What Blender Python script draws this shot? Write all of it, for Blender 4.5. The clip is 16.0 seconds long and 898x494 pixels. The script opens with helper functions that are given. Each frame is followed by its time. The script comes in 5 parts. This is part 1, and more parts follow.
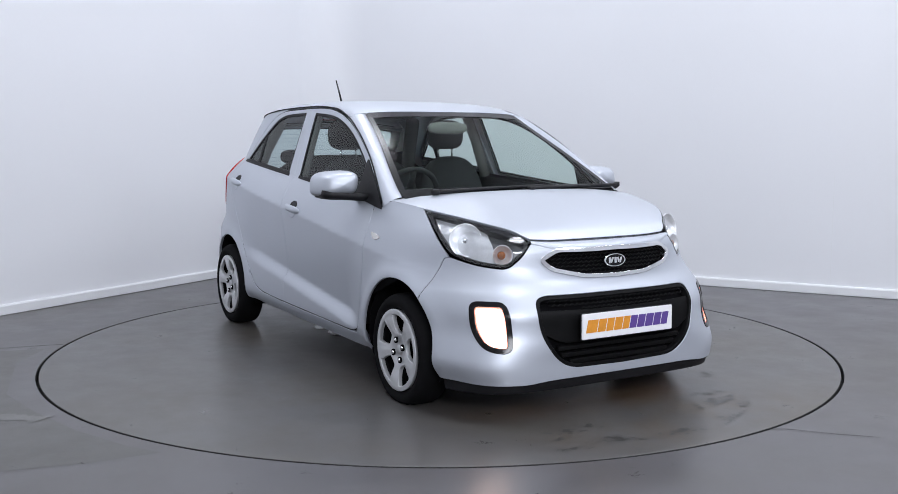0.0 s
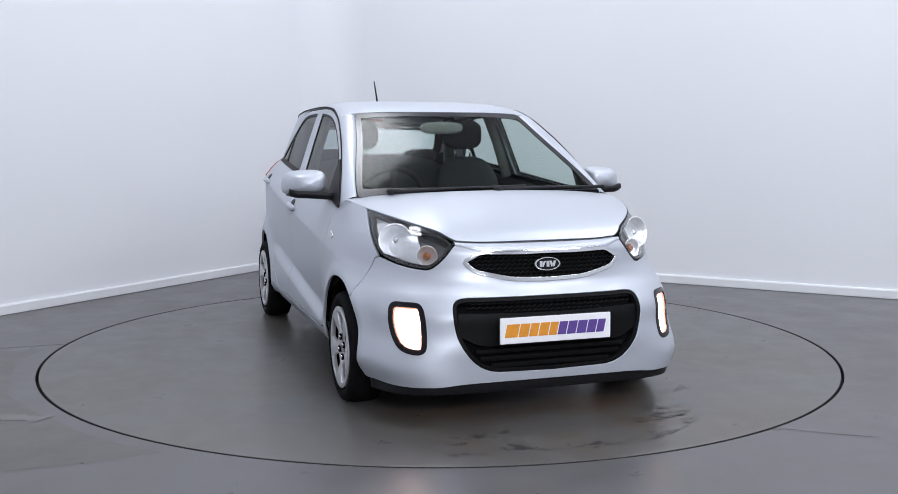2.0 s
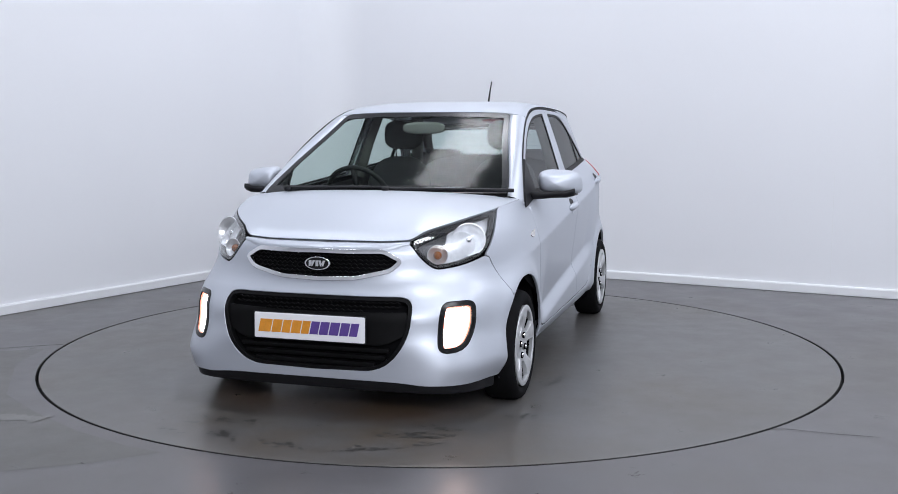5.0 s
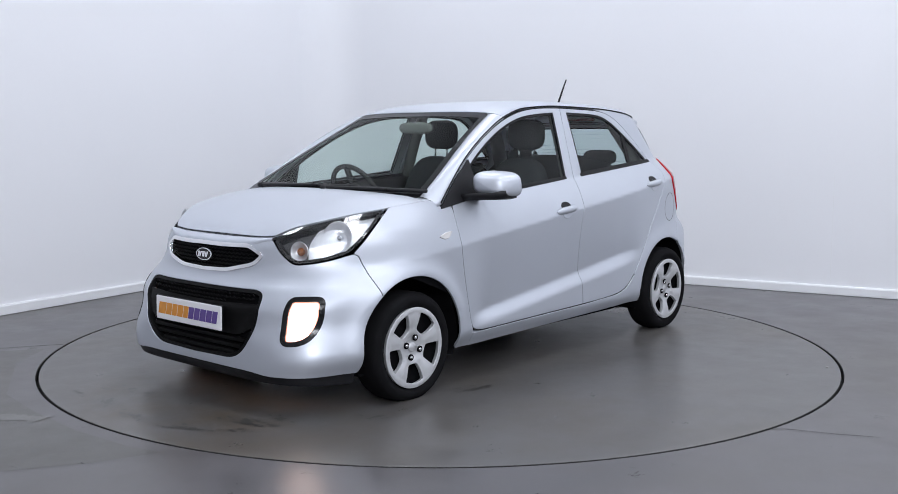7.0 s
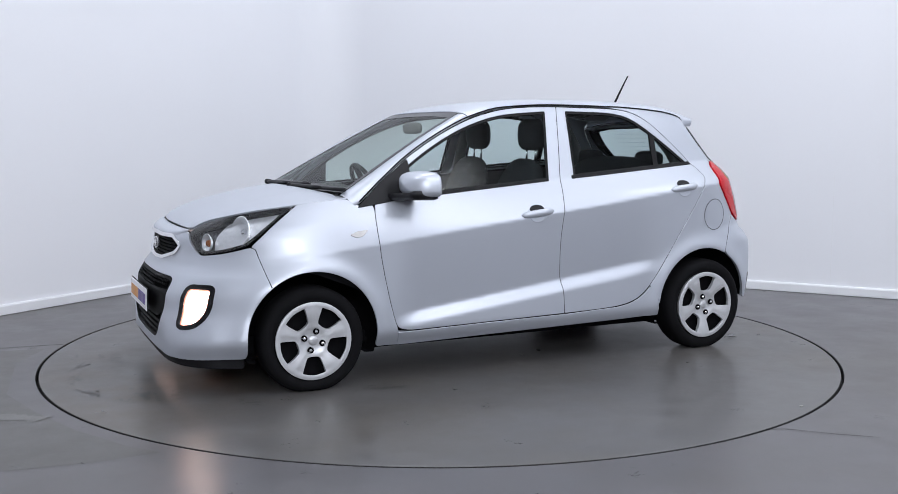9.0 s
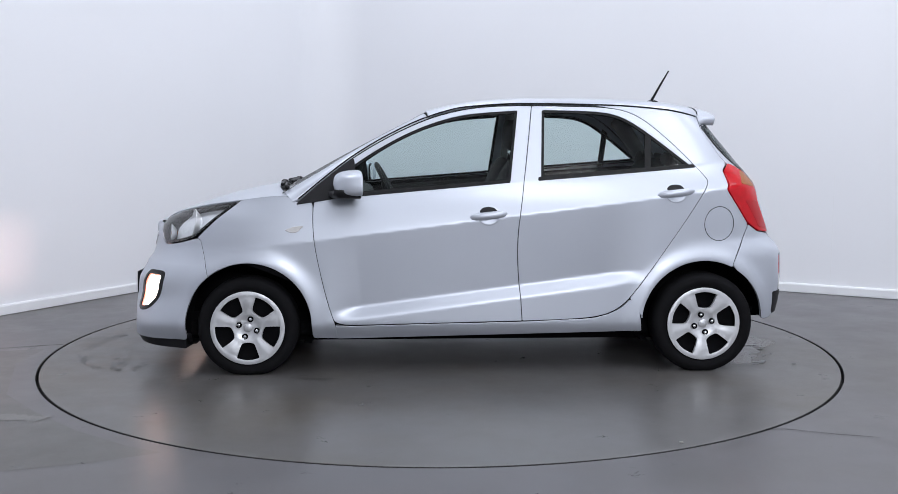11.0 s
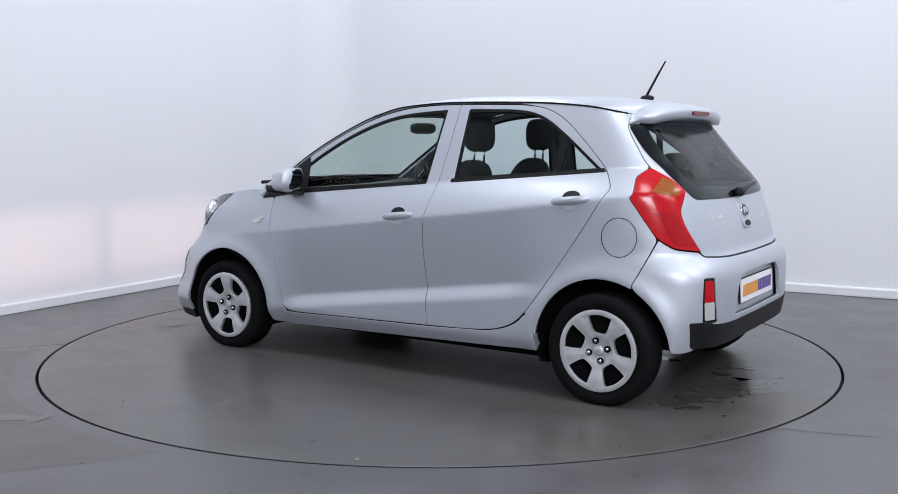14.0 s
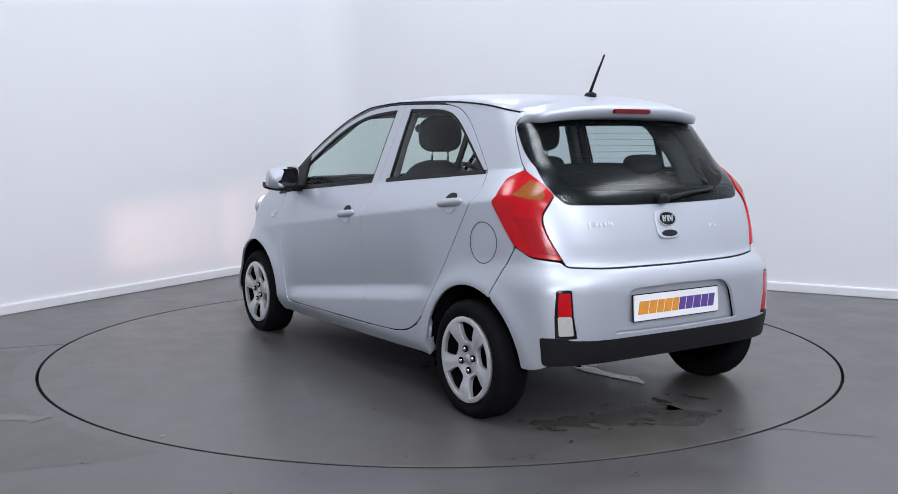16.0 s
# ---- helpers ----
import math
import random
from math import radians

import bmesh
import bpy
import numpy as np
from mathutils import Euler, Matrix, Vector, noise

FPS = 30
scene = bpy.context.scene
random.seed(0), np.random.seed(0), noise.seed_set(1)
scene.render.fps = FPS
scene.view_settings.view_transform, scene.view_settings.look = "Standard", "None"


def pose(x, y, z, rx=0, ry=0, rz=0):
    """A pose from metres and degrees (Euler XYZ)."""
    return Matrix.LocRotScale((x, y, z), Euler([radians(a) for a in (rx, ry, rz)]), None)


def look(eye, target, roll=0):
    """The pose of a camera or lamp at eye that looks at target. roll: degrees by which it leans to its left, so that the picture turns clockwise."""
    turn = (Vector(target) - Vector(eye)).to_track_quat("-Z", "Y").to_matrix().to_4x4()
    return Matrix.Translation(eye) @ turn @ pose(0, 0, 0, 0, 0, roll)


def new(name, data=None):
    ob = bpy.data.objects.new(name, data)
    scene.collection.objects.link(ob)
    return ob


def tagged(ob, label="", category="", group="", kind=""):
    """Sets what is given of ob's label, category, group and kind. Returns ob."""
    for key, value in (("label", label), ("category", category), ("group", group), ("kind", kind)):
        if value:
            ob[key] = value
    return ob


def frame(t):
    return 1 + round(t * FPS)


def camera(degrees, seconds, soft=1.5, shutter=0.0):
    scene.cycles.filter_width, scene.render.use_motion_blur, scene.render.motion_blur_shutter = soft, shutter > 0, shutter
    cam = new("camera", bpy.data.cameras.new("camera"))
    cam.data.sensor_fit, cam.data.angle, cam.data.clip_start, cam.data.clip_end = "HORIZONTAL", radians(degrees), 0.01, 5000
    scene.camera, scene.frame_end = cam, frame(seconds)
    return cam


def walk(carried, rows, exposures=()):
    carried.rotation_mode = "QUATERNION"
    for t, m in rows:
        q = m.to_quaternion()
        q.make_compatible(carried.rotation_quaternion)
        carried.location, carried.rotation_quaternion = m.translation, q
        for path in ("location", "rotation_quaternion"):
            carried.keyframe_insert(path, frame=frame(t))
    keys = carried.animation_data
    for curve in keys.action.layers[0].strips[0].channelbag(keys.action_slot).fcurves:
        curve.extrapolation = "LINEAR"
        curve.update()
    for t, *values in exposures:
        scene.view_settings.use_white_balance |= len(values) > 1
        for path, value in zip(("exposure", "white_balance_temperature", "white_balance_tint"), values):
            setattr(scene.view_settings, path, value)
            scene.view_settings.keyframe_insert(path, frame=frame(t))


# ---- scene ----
# Camera: stands still on its tripod in front of the turntable.
cam = camera(48.32, 16.0, soft=0.7)
EYE = pose(0.0, -5.8956, 1.2436, 90 - 6.362, 0.0, -0.46)
walk(cam, [(0.0, EYE), (16.0, EYE)], exposures=((0.0, 0.0), (16.0, 0.0)))

# The car's place on the turntable, and the heading of the table over time.
CAR_X, CAR_Y, CAR_YAW = -0.1685, -0.0383, 0.42
TURN = ((0.0, -60.0), (0.5, -60.67), (1.0, -62.85), (1.5, -66.57), (2.0, -72.1), (2.5, -77.95), (3.0, -84.1),
        (3.5, -89.95), (4.0, -96.1), (6.5, -125.87), (7.0, -132.05), (7.5, -137.8), (8.0, -143.75), (8.5, -149.55),
        (9.0, -155.5), (11.5, -184.6), (12.0, -190.65), (12.5, -196.5), (13.0, -202.4), (13.5, -208.15),
        (14.0, -214.05), (14.5, -219.85), (15.0, -225.75), (15.5, -231.55), (16.0, -237.65))
DISC_R = 2.242

# ---- light ----
world = bpy.data.worlds.new("studio_world")
world.use_nodes = True
world.node_tree.nodes["Background"].inputs[0].default_value = (0.8, 0.88, 1.0, 1)
world.node_tree.nodes["Background"].inputs[1].default_value = 0.1
scene.world = world
CORNER, ALONG_L, ALONG_R = Vector((-1.144, 4.232, 0)), Vector((-0.5086, -0.8610, 0)), Vector((0.8710, -0.4913, 0))
ROOM_L, ROOM_R, ROOM_H = 11.5, 11.5, 5.2


def room(a, b, z=0.0):
    """A place in the room: metres from the far corner along the left and along the right wall."""
    p = CORNER + ALONG_L * a + ALONG_R * b
    return Vector((p.x, p.y, z))


LAMP_ANGLE = math.atan2(ALONG_L.y, ALONG_L.x)
LAMPS = [(a, b) for a in (1.5, 5.0) for b in (1.9, 5.2, 8.3)] + [(8.3, 8.3)]
for a, b in LAMPS:
    lamp = bpy.data.lights.new("ceiling_panel_light", "AREA")
    lamp.shape, lamp.size, lamp.size_y, lamp.energy, lamp.color = "RECTANGLE", 1.5, 0.8, 53, (0.895, 0.925, 1.0)
    ob = new("ceiling_panel_light", lamp)
    ob.matrix_world = Matrix.Translation(room(a, b, ROOM_H - 0.09)) @ Matrix.Rotation(LAMP_ANGLE, 4, "Z")
# Unseen flood lamps on the near side, set as fill on the car and white walls.
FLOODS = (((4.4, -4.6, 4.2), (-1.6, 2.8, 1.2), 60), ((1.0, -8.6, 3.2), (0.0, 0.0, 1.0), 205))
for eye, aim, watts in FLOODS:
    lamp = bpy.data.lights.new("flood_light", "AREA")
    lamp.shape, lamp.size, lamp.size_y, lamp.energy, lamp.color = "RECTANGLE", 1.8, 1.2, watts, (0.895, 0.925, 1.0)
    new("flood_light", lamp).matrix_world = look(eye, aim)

# ---- materials ----


def material(name, color, rough=0.5, metal=0.0, var=0.0, scale=8.0, bump=0.0, fine=120.0, coat=0.0, spec=0.5, emit=0.0, rough_var=0.0, emit_color=None):
    """A plain surface with variation at two scales: broad patches and a fine grain, in colour, gloss and relief."""
    m = bpy.data.materials.new(name)
    m.use_nodes = True
    nt, b = m.node_tree, m.node_tree.nodes["Principled BSDF"]
    b.inputs["Base Color"].default_value = (*color, 1)
    b.inputs["Roughness"].default_value, b.inputs["Metallic"].default_value = rough, metal
    b.inputs["Coat Weight"].default_value, b.inputs["Coat Roughness"].default_value = coat, 0.10
    b.inputs["Specular IOR Level"].default_value = spec
    if emit:
        b.inputs["Emission Color"].default_value = (*(emit_color or color), 1)
        b.inputs["Emission Strength"].default_value = emit
    if var or bump or rough_var:
        co = nt.nodes.new("ShaderNodeTexCoord")
        big, small = nt.nodes.new("ShaderNodeTexNoise"), nt.nodes.new("ShaderNodeTexNoise")
        big.inputs["Scale"].default_value, big.inputs["Detail"].default_value = scale, 5
        small.inputs["Scale"].default_value, small.inputs["Detail"].default_value = fine, 3
        for n in (big, small):
            nt.links.new(co.outputs["Object"], n.inputs["Vector"])
        mix = nt.nodes.new("ShaderNodeMath")
        mix.operation = "MULTIPLY_ADD"
        nt.links.new(small.outputs["Fac"], mix.inputs[0])
        mix.inputs[1].default_value = 0.4
        nt.links.new(big.outputs["Fac"], mix.inputs[2])
        if var:
            ramp = nt.nodes.new("ShaderNodeMapRange")
            ramp.inputs[1].default_value, ramp.inputs[2].default_value = 0.35, 1.05
            ramp.inputs[3].default_value, ramp.inputs[4].default_value = 1 - var, 1 + var
            nt.links.new(mix.outputs[0], ramp.inputs[0])
            vec = nt.nodes.new("ShaderNodeVectorMath")
            vec.operation = "SCALE"
            vec.inputs[0].default_value = color
            nt.links.new(ramp.outputs[0], vec.inputs["Scale"])
            nt.links.new(vec.outputs[0], b.inputs["Base Color"])
        if rough_var:
            rr = nt.nodes.new("ShaderNodeMapRange")
            rr.inputs[1].default_value, rr.inputs[2].default_value = 0.35, 1.05
            rr.inputs[3].default_value, rr.inputs[4].default_value = rough - rough_var, rough + rough_var
            nt.links.new(mix.outputs[0], rr.inputs[0])
            nt.links.new(rr.outputs[0], b.inputs["Roughness"])
        if bump:
            bp = nt.nodes.new("ShaderNodeBump")
            bp.inputs["Strength"].default_value, bp.inputs["Distance"].default_value = bump, 0.002
            nt.links.new(mix.outputs[0], bp.inputs["Height"])
            nt.links.new(bp.outputs[0], b.inputs["Normal"])
    return m


def glass_material(name, tint, gloss=1.0, rough=0.0, base=0.07):
    """A thin pane: it lets the tinted view through, and mirrors more at grazing angles."""
    m = bpy.data.materials.new(name)
    m.use_nodes = True
    nt = m.node_tree
    nt.nodes.remove(nt.nodes["Principled BSDF"])
    out = nt.nodes["Material Output"]
    clear, shine, mix, facing, power, span = (nt.nodes.new("ShaderNode" + k) for k in ("BsdfTransparent", "BsdfGlossy", "MixShader", "LayerWeight", "Math", "MapRange"))
    clear.inputs[0].default_value = (*tint, 1)
    shine.inputs["Roughness"].default_value = rough
    shine.inputs["Color"].default_value = (gloss, gloss, gloss, 1)
    facing.inputs["Blend"].default_value = 0.5
    power.operation, power.inputs[1].default_value = "POWER", 4.5
    span.inputs[3].default_value, span.inputs[4].default_value = base, 0.95
    nt.links.new(facing.outputs["Facing"], power.inputs[0])
    nt.links.new(power.outputs[0], span.inputs[0])
    nt.links.new(span.outputs[0], mix.inputs[0])
    nt.links.new(clear.outputs[0], mix.inputs[1])
    nt.links.new(shine.outputs[0], mix.inputs[2])
    nt.links.new(mix.outputs[0], out.inputs[0])
    return m


def glowing_lens(name, color, strength):
    """A clear lit lamp lens: it glows and lets the beam behind it pass."""
    m = bpy.data.materials.new(name)
    m.use_nodes = True
    nt = m.node_tree
    nt.nodes.remove(nt.nodes["Principled BSDF"])
    clear, glow, both_of = (nt.nodes.new("ShaderNode" + k) for k in ("BsdfTransparent", "Emission", "AddShader"))
    glow.inputs["Color"].default_value, glow.inputs["Strength"].default_value = (*color, 1), strength
    nt.links.new(clear.outputs[0], both_of.inputs[0])
    nt.links.new(glow.outputs[0], both_of.inputs[1])
    nt.links.new(both_of.outputs[0], nt.nodes["Material Output"].inputs[0])
    return m


DRL = glowing_lens("daytime_light", (1.0, 0.74, 0.66), 14.0)
PAINT = material("silver_metallic_paint", (0.54, 0.57, 0.63), 0.45, 0.58, var=0.02, scale=3, fine=900, coat=0.2, bump=0.01, rough_var=0.02)
BLACK = material("black_plastic", (0.010, 0.010, 0.012), 0.5, var=0.15, scale=20, fine=400, bump=0.08, spec=0.25)
TRIM = material("gloss_black_trim", (0.007, 0.007, 0.008), 0.18, var=0.1, spec=0.3)
DEEP = material("deep_black_plastic", (0.0045, 0.0045, 0.005), 0.55, var=0.2, scale=20, fine=300, spec=0.12)
RUBBER = material("tyre_rubber", (0.008, 0.008, 0.009), 0.75, var=0.2, scale=12, fine=200, bump=0.1, spec=0.06)
SEAL = material("window_rubber", (0.006, 0.006, 0.007), 0.5, var=0.1, spec=0.2)
VOID = material("underbody_black", (0.006, 0.006, 0.007), 0.9, var=0.2, spec=0.05)
CHROME = material("chrome", (0.82, 0.83, 0.85), 0.12, 1.0, var=0.03)
COVER = material("wheel_cover_silver", (0.64, 0.65, 0.67), 0.42, 0.55, var=0.04, scale=20, fine=500, coat=0.3)
REFLECTOR = material("lamp_reflector", (0.88, 0.89, 0.91), 0.30, 0.62, var=0.10, scale=45, fine=200, bump=0.5, coat=0.5)
RED = material("red_lamp_plastic", (0.50, 0.004, 0.010), 0.16, var=0.15, scale=30, coat=0.0, spec=0.35)
RED_DARK = material("deep_red_plastic", (0.40, 0.003, 0.008), 0.16, var=0.15, scale=40, coat=0.0, spec=0.35)
RED_DEEP = material("brake_light_plastic", (0.16, 0.003, 0.006), 0.16, var=0.15, scale=40, spec=0.35)
AMBER = material("amber_lamp_plastic", (0.30, 0.09, 0.016), 0.2, var=0.25, scale=60, coat=0.0, spec=0.35)
CLEAR_LAMP = material("clear_lamp_plastic", (0.70, 0.68, 0.66), 0.2, 0.4, var=0.1, scale=60, coat=0.6)
DRL_EDGE = material("daytime_light_edge", (0.25, 0.05, 0.04), 0.3, emit=1.6, emit_color=(1.0, 0.32, 0.22))
HOUSING = material("lamp_housing_grey", (0.11, 0.11, 0.115), 0.3, 0.4, var=0.15, scale=30, fine=200)
BEAM = material("lamp_source", (1.0, 0.8, 0.75), 0.3, emit=30000.0, emit_color=(1.0, 0.62, 0.55))
PLATE = material("plate_white", (0.90, 0.90, 0.92), 0.3, var=0.02)
ORANGE = material("print_orange", (0.75, 0.30, 0.03), 0.4, var=0.12, scale=30)
PURPLE = material("print_purple", (0.11, 0.06, 0.28), 0.4, var=0.12, scale=30)
CLOTH = material("seat_cloth", (0.020, 0.021, 0.024), 0.9, var=0.25, scale=25, fine=600, bump=0.3)
DASH = material("dashboard_plastic", (0.018, 0.019, 0.021), 0.6, var=0.15, scale=15, fine=500, bump=0.2)
LINING = material("grey_lining", (0.17, 0.17, 0.165), 0.85, var=0.08, scale=10, fine=300, bump=0.1)
LETTER = material("silver_letter", (0.72, 0.73, 0.75), 0.35, 0.3, var=0.05)
MIRROR = material("mirror_glass", (0.8, 0.82, 0.85), 0.03, 1.0)
WIND = glass_material("tinted_windscreen", (0.85, 0.94, 0.88), gloss=0.38, rough=0.11, base=0.012)
GLASS = glass_material("tinted_glass", (0.80, 0.88, 0.87), gloss=0.55, rough=0.13, base=0.03)
REAR_GLASS = glass_material("dark_tinted_glass", (0.66, 0.74, 0.74), gloss=0.55, rough=0.14, base=0.03)
LENS = glass_material("lamp_lens", (0.93, 0.94, 0.95))
WALL = material("white_wall_paint", (0.80, 0.81, 0.84), 0.55, var=0.012, scale=1.2, fine=60, bump=0.05)
BOARD = material("white_skirting", (0.78, 0.79, 0.81), 0.4, var=0.03, scale=4)
FILL_WALL = material("grey_wall", (0.70, 0.70, 0.72), 0.7, var=0.1, scale=2)
CEIL = material("ceiling_white", (0.72, 0.74, 0.77), 0.8, var=0.03, scale=2)


def floor_material(name, color, stain, scale, seed, dirt=None):
    """Painted concrete: satin grey, with broad dull patches, fine scuffs and a few tan stains."""
    m = bpy.data.materials.new(name)
    m.use_nodes = True
    nt, b = m.node_tree, m.node_tree.nodes["Principled BSDF"]
    co = nt.nodes.new("ShaderNodeTexCoord")
    mp = nt.nodes.new("ShaderNodeMapping")
    mp.inputs["Location"].default_value = (seed, seed * 0.7, 0)
    nt.links.new(co.outputs["Object"], mp.inputs[0])

    def tex(s, detail, rough=0.6):
        n = nt.nodes.new("ShaderNodeTexNoise")
        n.inputs["Scale"].default_value, n.inputs["Detail"].default_value, n.inputs["Roughness"].default_value = s, detail, rough
        nt.links.new(mp.outputs[0], n.inputs["Vector"])
        return n.outputs["Fac"]

    def span(src, a, bb, c, d):
        n = nt.nodes.new("ShaderNodeMapRange")
        for i, v in enumerate((a, bb, c, d)):
            n.inputs[i + 1].default_value = v
        nt.links.new(src, n.inputs[0])
        return n.outputs[0]
    broad, mid, fine = tex(scale, 4), tex(scale * 6, 6, 0.65), tex(140, 4)
    mixa = nt.nodes.new("ShaderNodeMix")
    mixa.data_type = "RGBA"
    mixa.inputs["A"].default_value, mixa.inputs["B"].default_value = (*color, 1), (*stain, 1)
    nt.links.new(span(broad, 0.45, 0.72, 0.0, 0.7), mixa.inputs["Factor"])
    ground = mixa.outputs["Result"]
    if dirt:
        # Tan dirt trodden and washed together round one place.
        far, part_of, soil = nt.nodes.new("ShaderNodeVectorMath"), nt.nodes.new("ShaderNodeMath"), nt.nodes.new("ShaderNodeMix")
        far.operation, part_of.operation, soil.data_type = "DISTANCE", "MULTIPLY", "RGBA"
        nt.links.new(co.outputs["Object"], far.inputs[0])
        far.inputs[1].default_value = (dirt[0], dirt[1], 0)
        nt.links.new(span(far.outputs["Value"], 0.15, dirt[2], 1.0, 0.0), part_of.inputs[0])
        nt.links.new(span(tex(2.3, 5), 0.38, 0.66, 0.0, 0.85), part_of.inputs[1])
        nt.links.new(part_of.outputs[0], soil.inputs["Factor"])
        nt.links.new(ground, soil.inputs["A"])
        soil.inputs["B"].default_value = (0.092, 0.066, 0.040, 1)
        ground = soil.outputs["Result"]
    add = nt.nodes.new("ShaderNodeMath")
    add.operation = "MULTIPLY_ADD"
    nt.links.new(fine, add.inputs[0])
    add.inputs[1].default_value = 0.25
    nt.links.new(mid, add.inputs[2])
    sc = nt.nodes.new("ShaderNodeVectorMath")
    sc.operation = "SCALE"
    nt.links.new(ground, sc.inputs[0])
    nt.links.new(span(add.outputs[0], 0.25, 0.95, 0.80, 1.18), sc.inputs["Scale"])
    nt.links.new(sc.outputs[0], b.inputs["Base Color"])
    nt.links.new(span(add.outputs[0], 0.25, 0.95, 0.22, 0.42), b.inputs["Roughness"])
    bp = nt.nodes.new("ShaderNodeBump")
    bp.inputs["Strength"].default_value, bp.inputs["Distance"].default_value = 0.10, 0.002
    nt.links.new(fine, bp.inputs["Height"])
    nt.links.new(bp.outputs[0], b.inputs["Normal"])
    return m


FLOOR = floor_material("painted_concrete_floor", (0.093, 0.089, 0.094), (0.074, 0.066, 0.057), 0.55, 0.0)
DISC = floor_material("painted_turntable", (0.097, 0.094, 0.093), (0.080, 0.068, 0.052), 0.8, 3.7, (1.55, 0.1, 1.1))
GAP = material("dark_gap", (0.01, 0.01, 0.01), 0.9)
STAIN = material("dark_damp_stain", (0.052, 0.050, 0.048), 0.3, var=0.3, scale=20)
PUDDLE = floor_material("dried_puddle", (0.13, 0.128, 0.122), (0.09, 0.088, 0.084), 9.0, 1.3)
WET = material("standing_water", (0.070, 0.067, 0.064), 0.10, var=0.2, scale=14, spec=0.45)
DAMP = material("damp_floor", (0.074, 0.070, 0.066), 0.24, var=0.2, scale=9, rough_var=0.06)
STAIN_THIN = material("dark_hairline", (0.04, 0.04, 0.04), 0.6, var=0.3, scale=30)
APRON = floor_material("darker_floor", (0.075, 0.072, 0.068), (0.060, 0.056, 0.050), 0.9, 8.1)
SCUFF = material("pale_scuff", (0.34, 0.33, 0.31), 0.45, var=0.3, scale=30)

# ---- mesh helpers ----


def moved(bm, m):
    """Moves a bmesh and the normals that it carries."""
    bmesh.ops.transform(bm, matrix=m, verts=bm.verts[:])
    lay = bm.verts.layers.float_vector.get("fair")
    if lay:
        r = m.to_3x3()
        for v in bm.verts:
            v[lay] = (r @ v[lay]).normalized()
    return bm


def finish(name, bm, mat, parent, label, smooth=True, autosmooth=None):
    me = bpy.data.meshes.new(name)
    bmesh.ops.recalc_face_normals(bm, faces=bm.faces[:]) if autosmooth == "recalc" else None
    lay = bm.verts.layers.float_vector.get("fair")
    fair = [tuple(v[lay]) for v in bm.verts] if lay else None
    bm.to_mesh(me)
    bm.free()
    for p in me.polygons:
        p.use_smooth = smooth
    if fair:
        me.attributes.remove(me.attributes["fair"])
        me.normals_split_custom_set_from_vertices(fair)
    me.materials.append(mat)
    ob = new(name, me)
    ob.parent = parent
    return tagged(ob, label=label)


def part(name, bm, mat, parent, label="", smooth=True):
    """Links a bmesh as one mesh object under a thing or a part."""
    return finish(name, bm, mat, parent, label, smooth)


def mirrored(bm):
    out = bm.copy()
    lay = out.verts.layers.float_vector.get("fair")
    for v in out.verts:
        v.co.y = -v.co.y
        if lay:
            v[lay] = Vector((v[lay].x, -v[lay].y, v[lay].z))
    bmesh.ops.reverse_faces(out, faces=out.faces[:])
    return out


def both(name, make, mat, parent, label="", smooth=True):
    """The same part on the car's left and right side."""
    bm = make()
    other = mirrored(bm)
    left, right = parent if isinstance(parent, tuple) else (parent, parent)
    return part(name, bm, mat, left, label, smooth), part(name, other, mat, right, label, smooth)


def curve(*pts):
    """A smooth curve through (t, value) points, with no overshoot."""
    xs, ys = np.array([p[0] for p in pts], float), np.array([p[1] for p in pts], float)
    d = np.diff(ys) / np.diff(xs)
    m = np.concatenate([[d[0]], np.where(d[1:] * d[:-1] > 0, 2 * d[1:] * d[:-1] / (d[1:] + d[:-1] + 1e-12), 0), [d[-1]]])

    def value(t):
        t = min(max(t, xs[0]), xs[-1])
        i = min(int(np.searchsorted(xs, t, side="right")) - 1, len(xs) - 2)
        h = xs[i + 1] - xs[i]
        s = (t - xs[i]) / h
        return float(ys[i] * (2 * s**3 - 3 * s * s + 1) + m[i] * h * (s**3 - 2 * s * s + s) + ys[i + 1] * (3 * s * s - 2 * s**3) + m[i + 1] * h * (s**3 - s * s))
    return value


def smooth(a, b, t):
    s = min(max((t - a) / (b - a), 0.0), 1.0)
    return s * s * (3 - 2 * s)


def outline(pts, r=0.02, step=0.03):
    """A closed outline through corner points (u, v) or (u, v, radius), its corners rounded, its long sides divided."""
    n, out = len(pts), []
    for i in range(n):
        p = Vector(pts[i][:2])
        rad = pts[i][2] if len(pts[i]) > 2 else r
        a, b = Vector(pts[i - 1][:2]) - p, Vector(pts[(i + 1) % n][:2]) - p
        la, lb = min(rad, a.length * 0.49), min(rad, b.length * 0.49)
        a, b = p + a.normalized() * la, p + b.normalized() * lb
        k = 2 if rad < 0.006 else 6
        for j in range(k + 1):
            s = j / k
            out.append(a * (1 - s) ** 2 + p * 2 * s * (1 - s) + b * s * s)
    dense = []
    for i, p in enumerate(out):
        q = out[(i + 1) % len(out)]
        k = max(1, int((q - p).length / step))
        if (q - p).length > 1e-5:
            dense += [p + (q - p) * (j / k) for j in range(k)]
    return dense


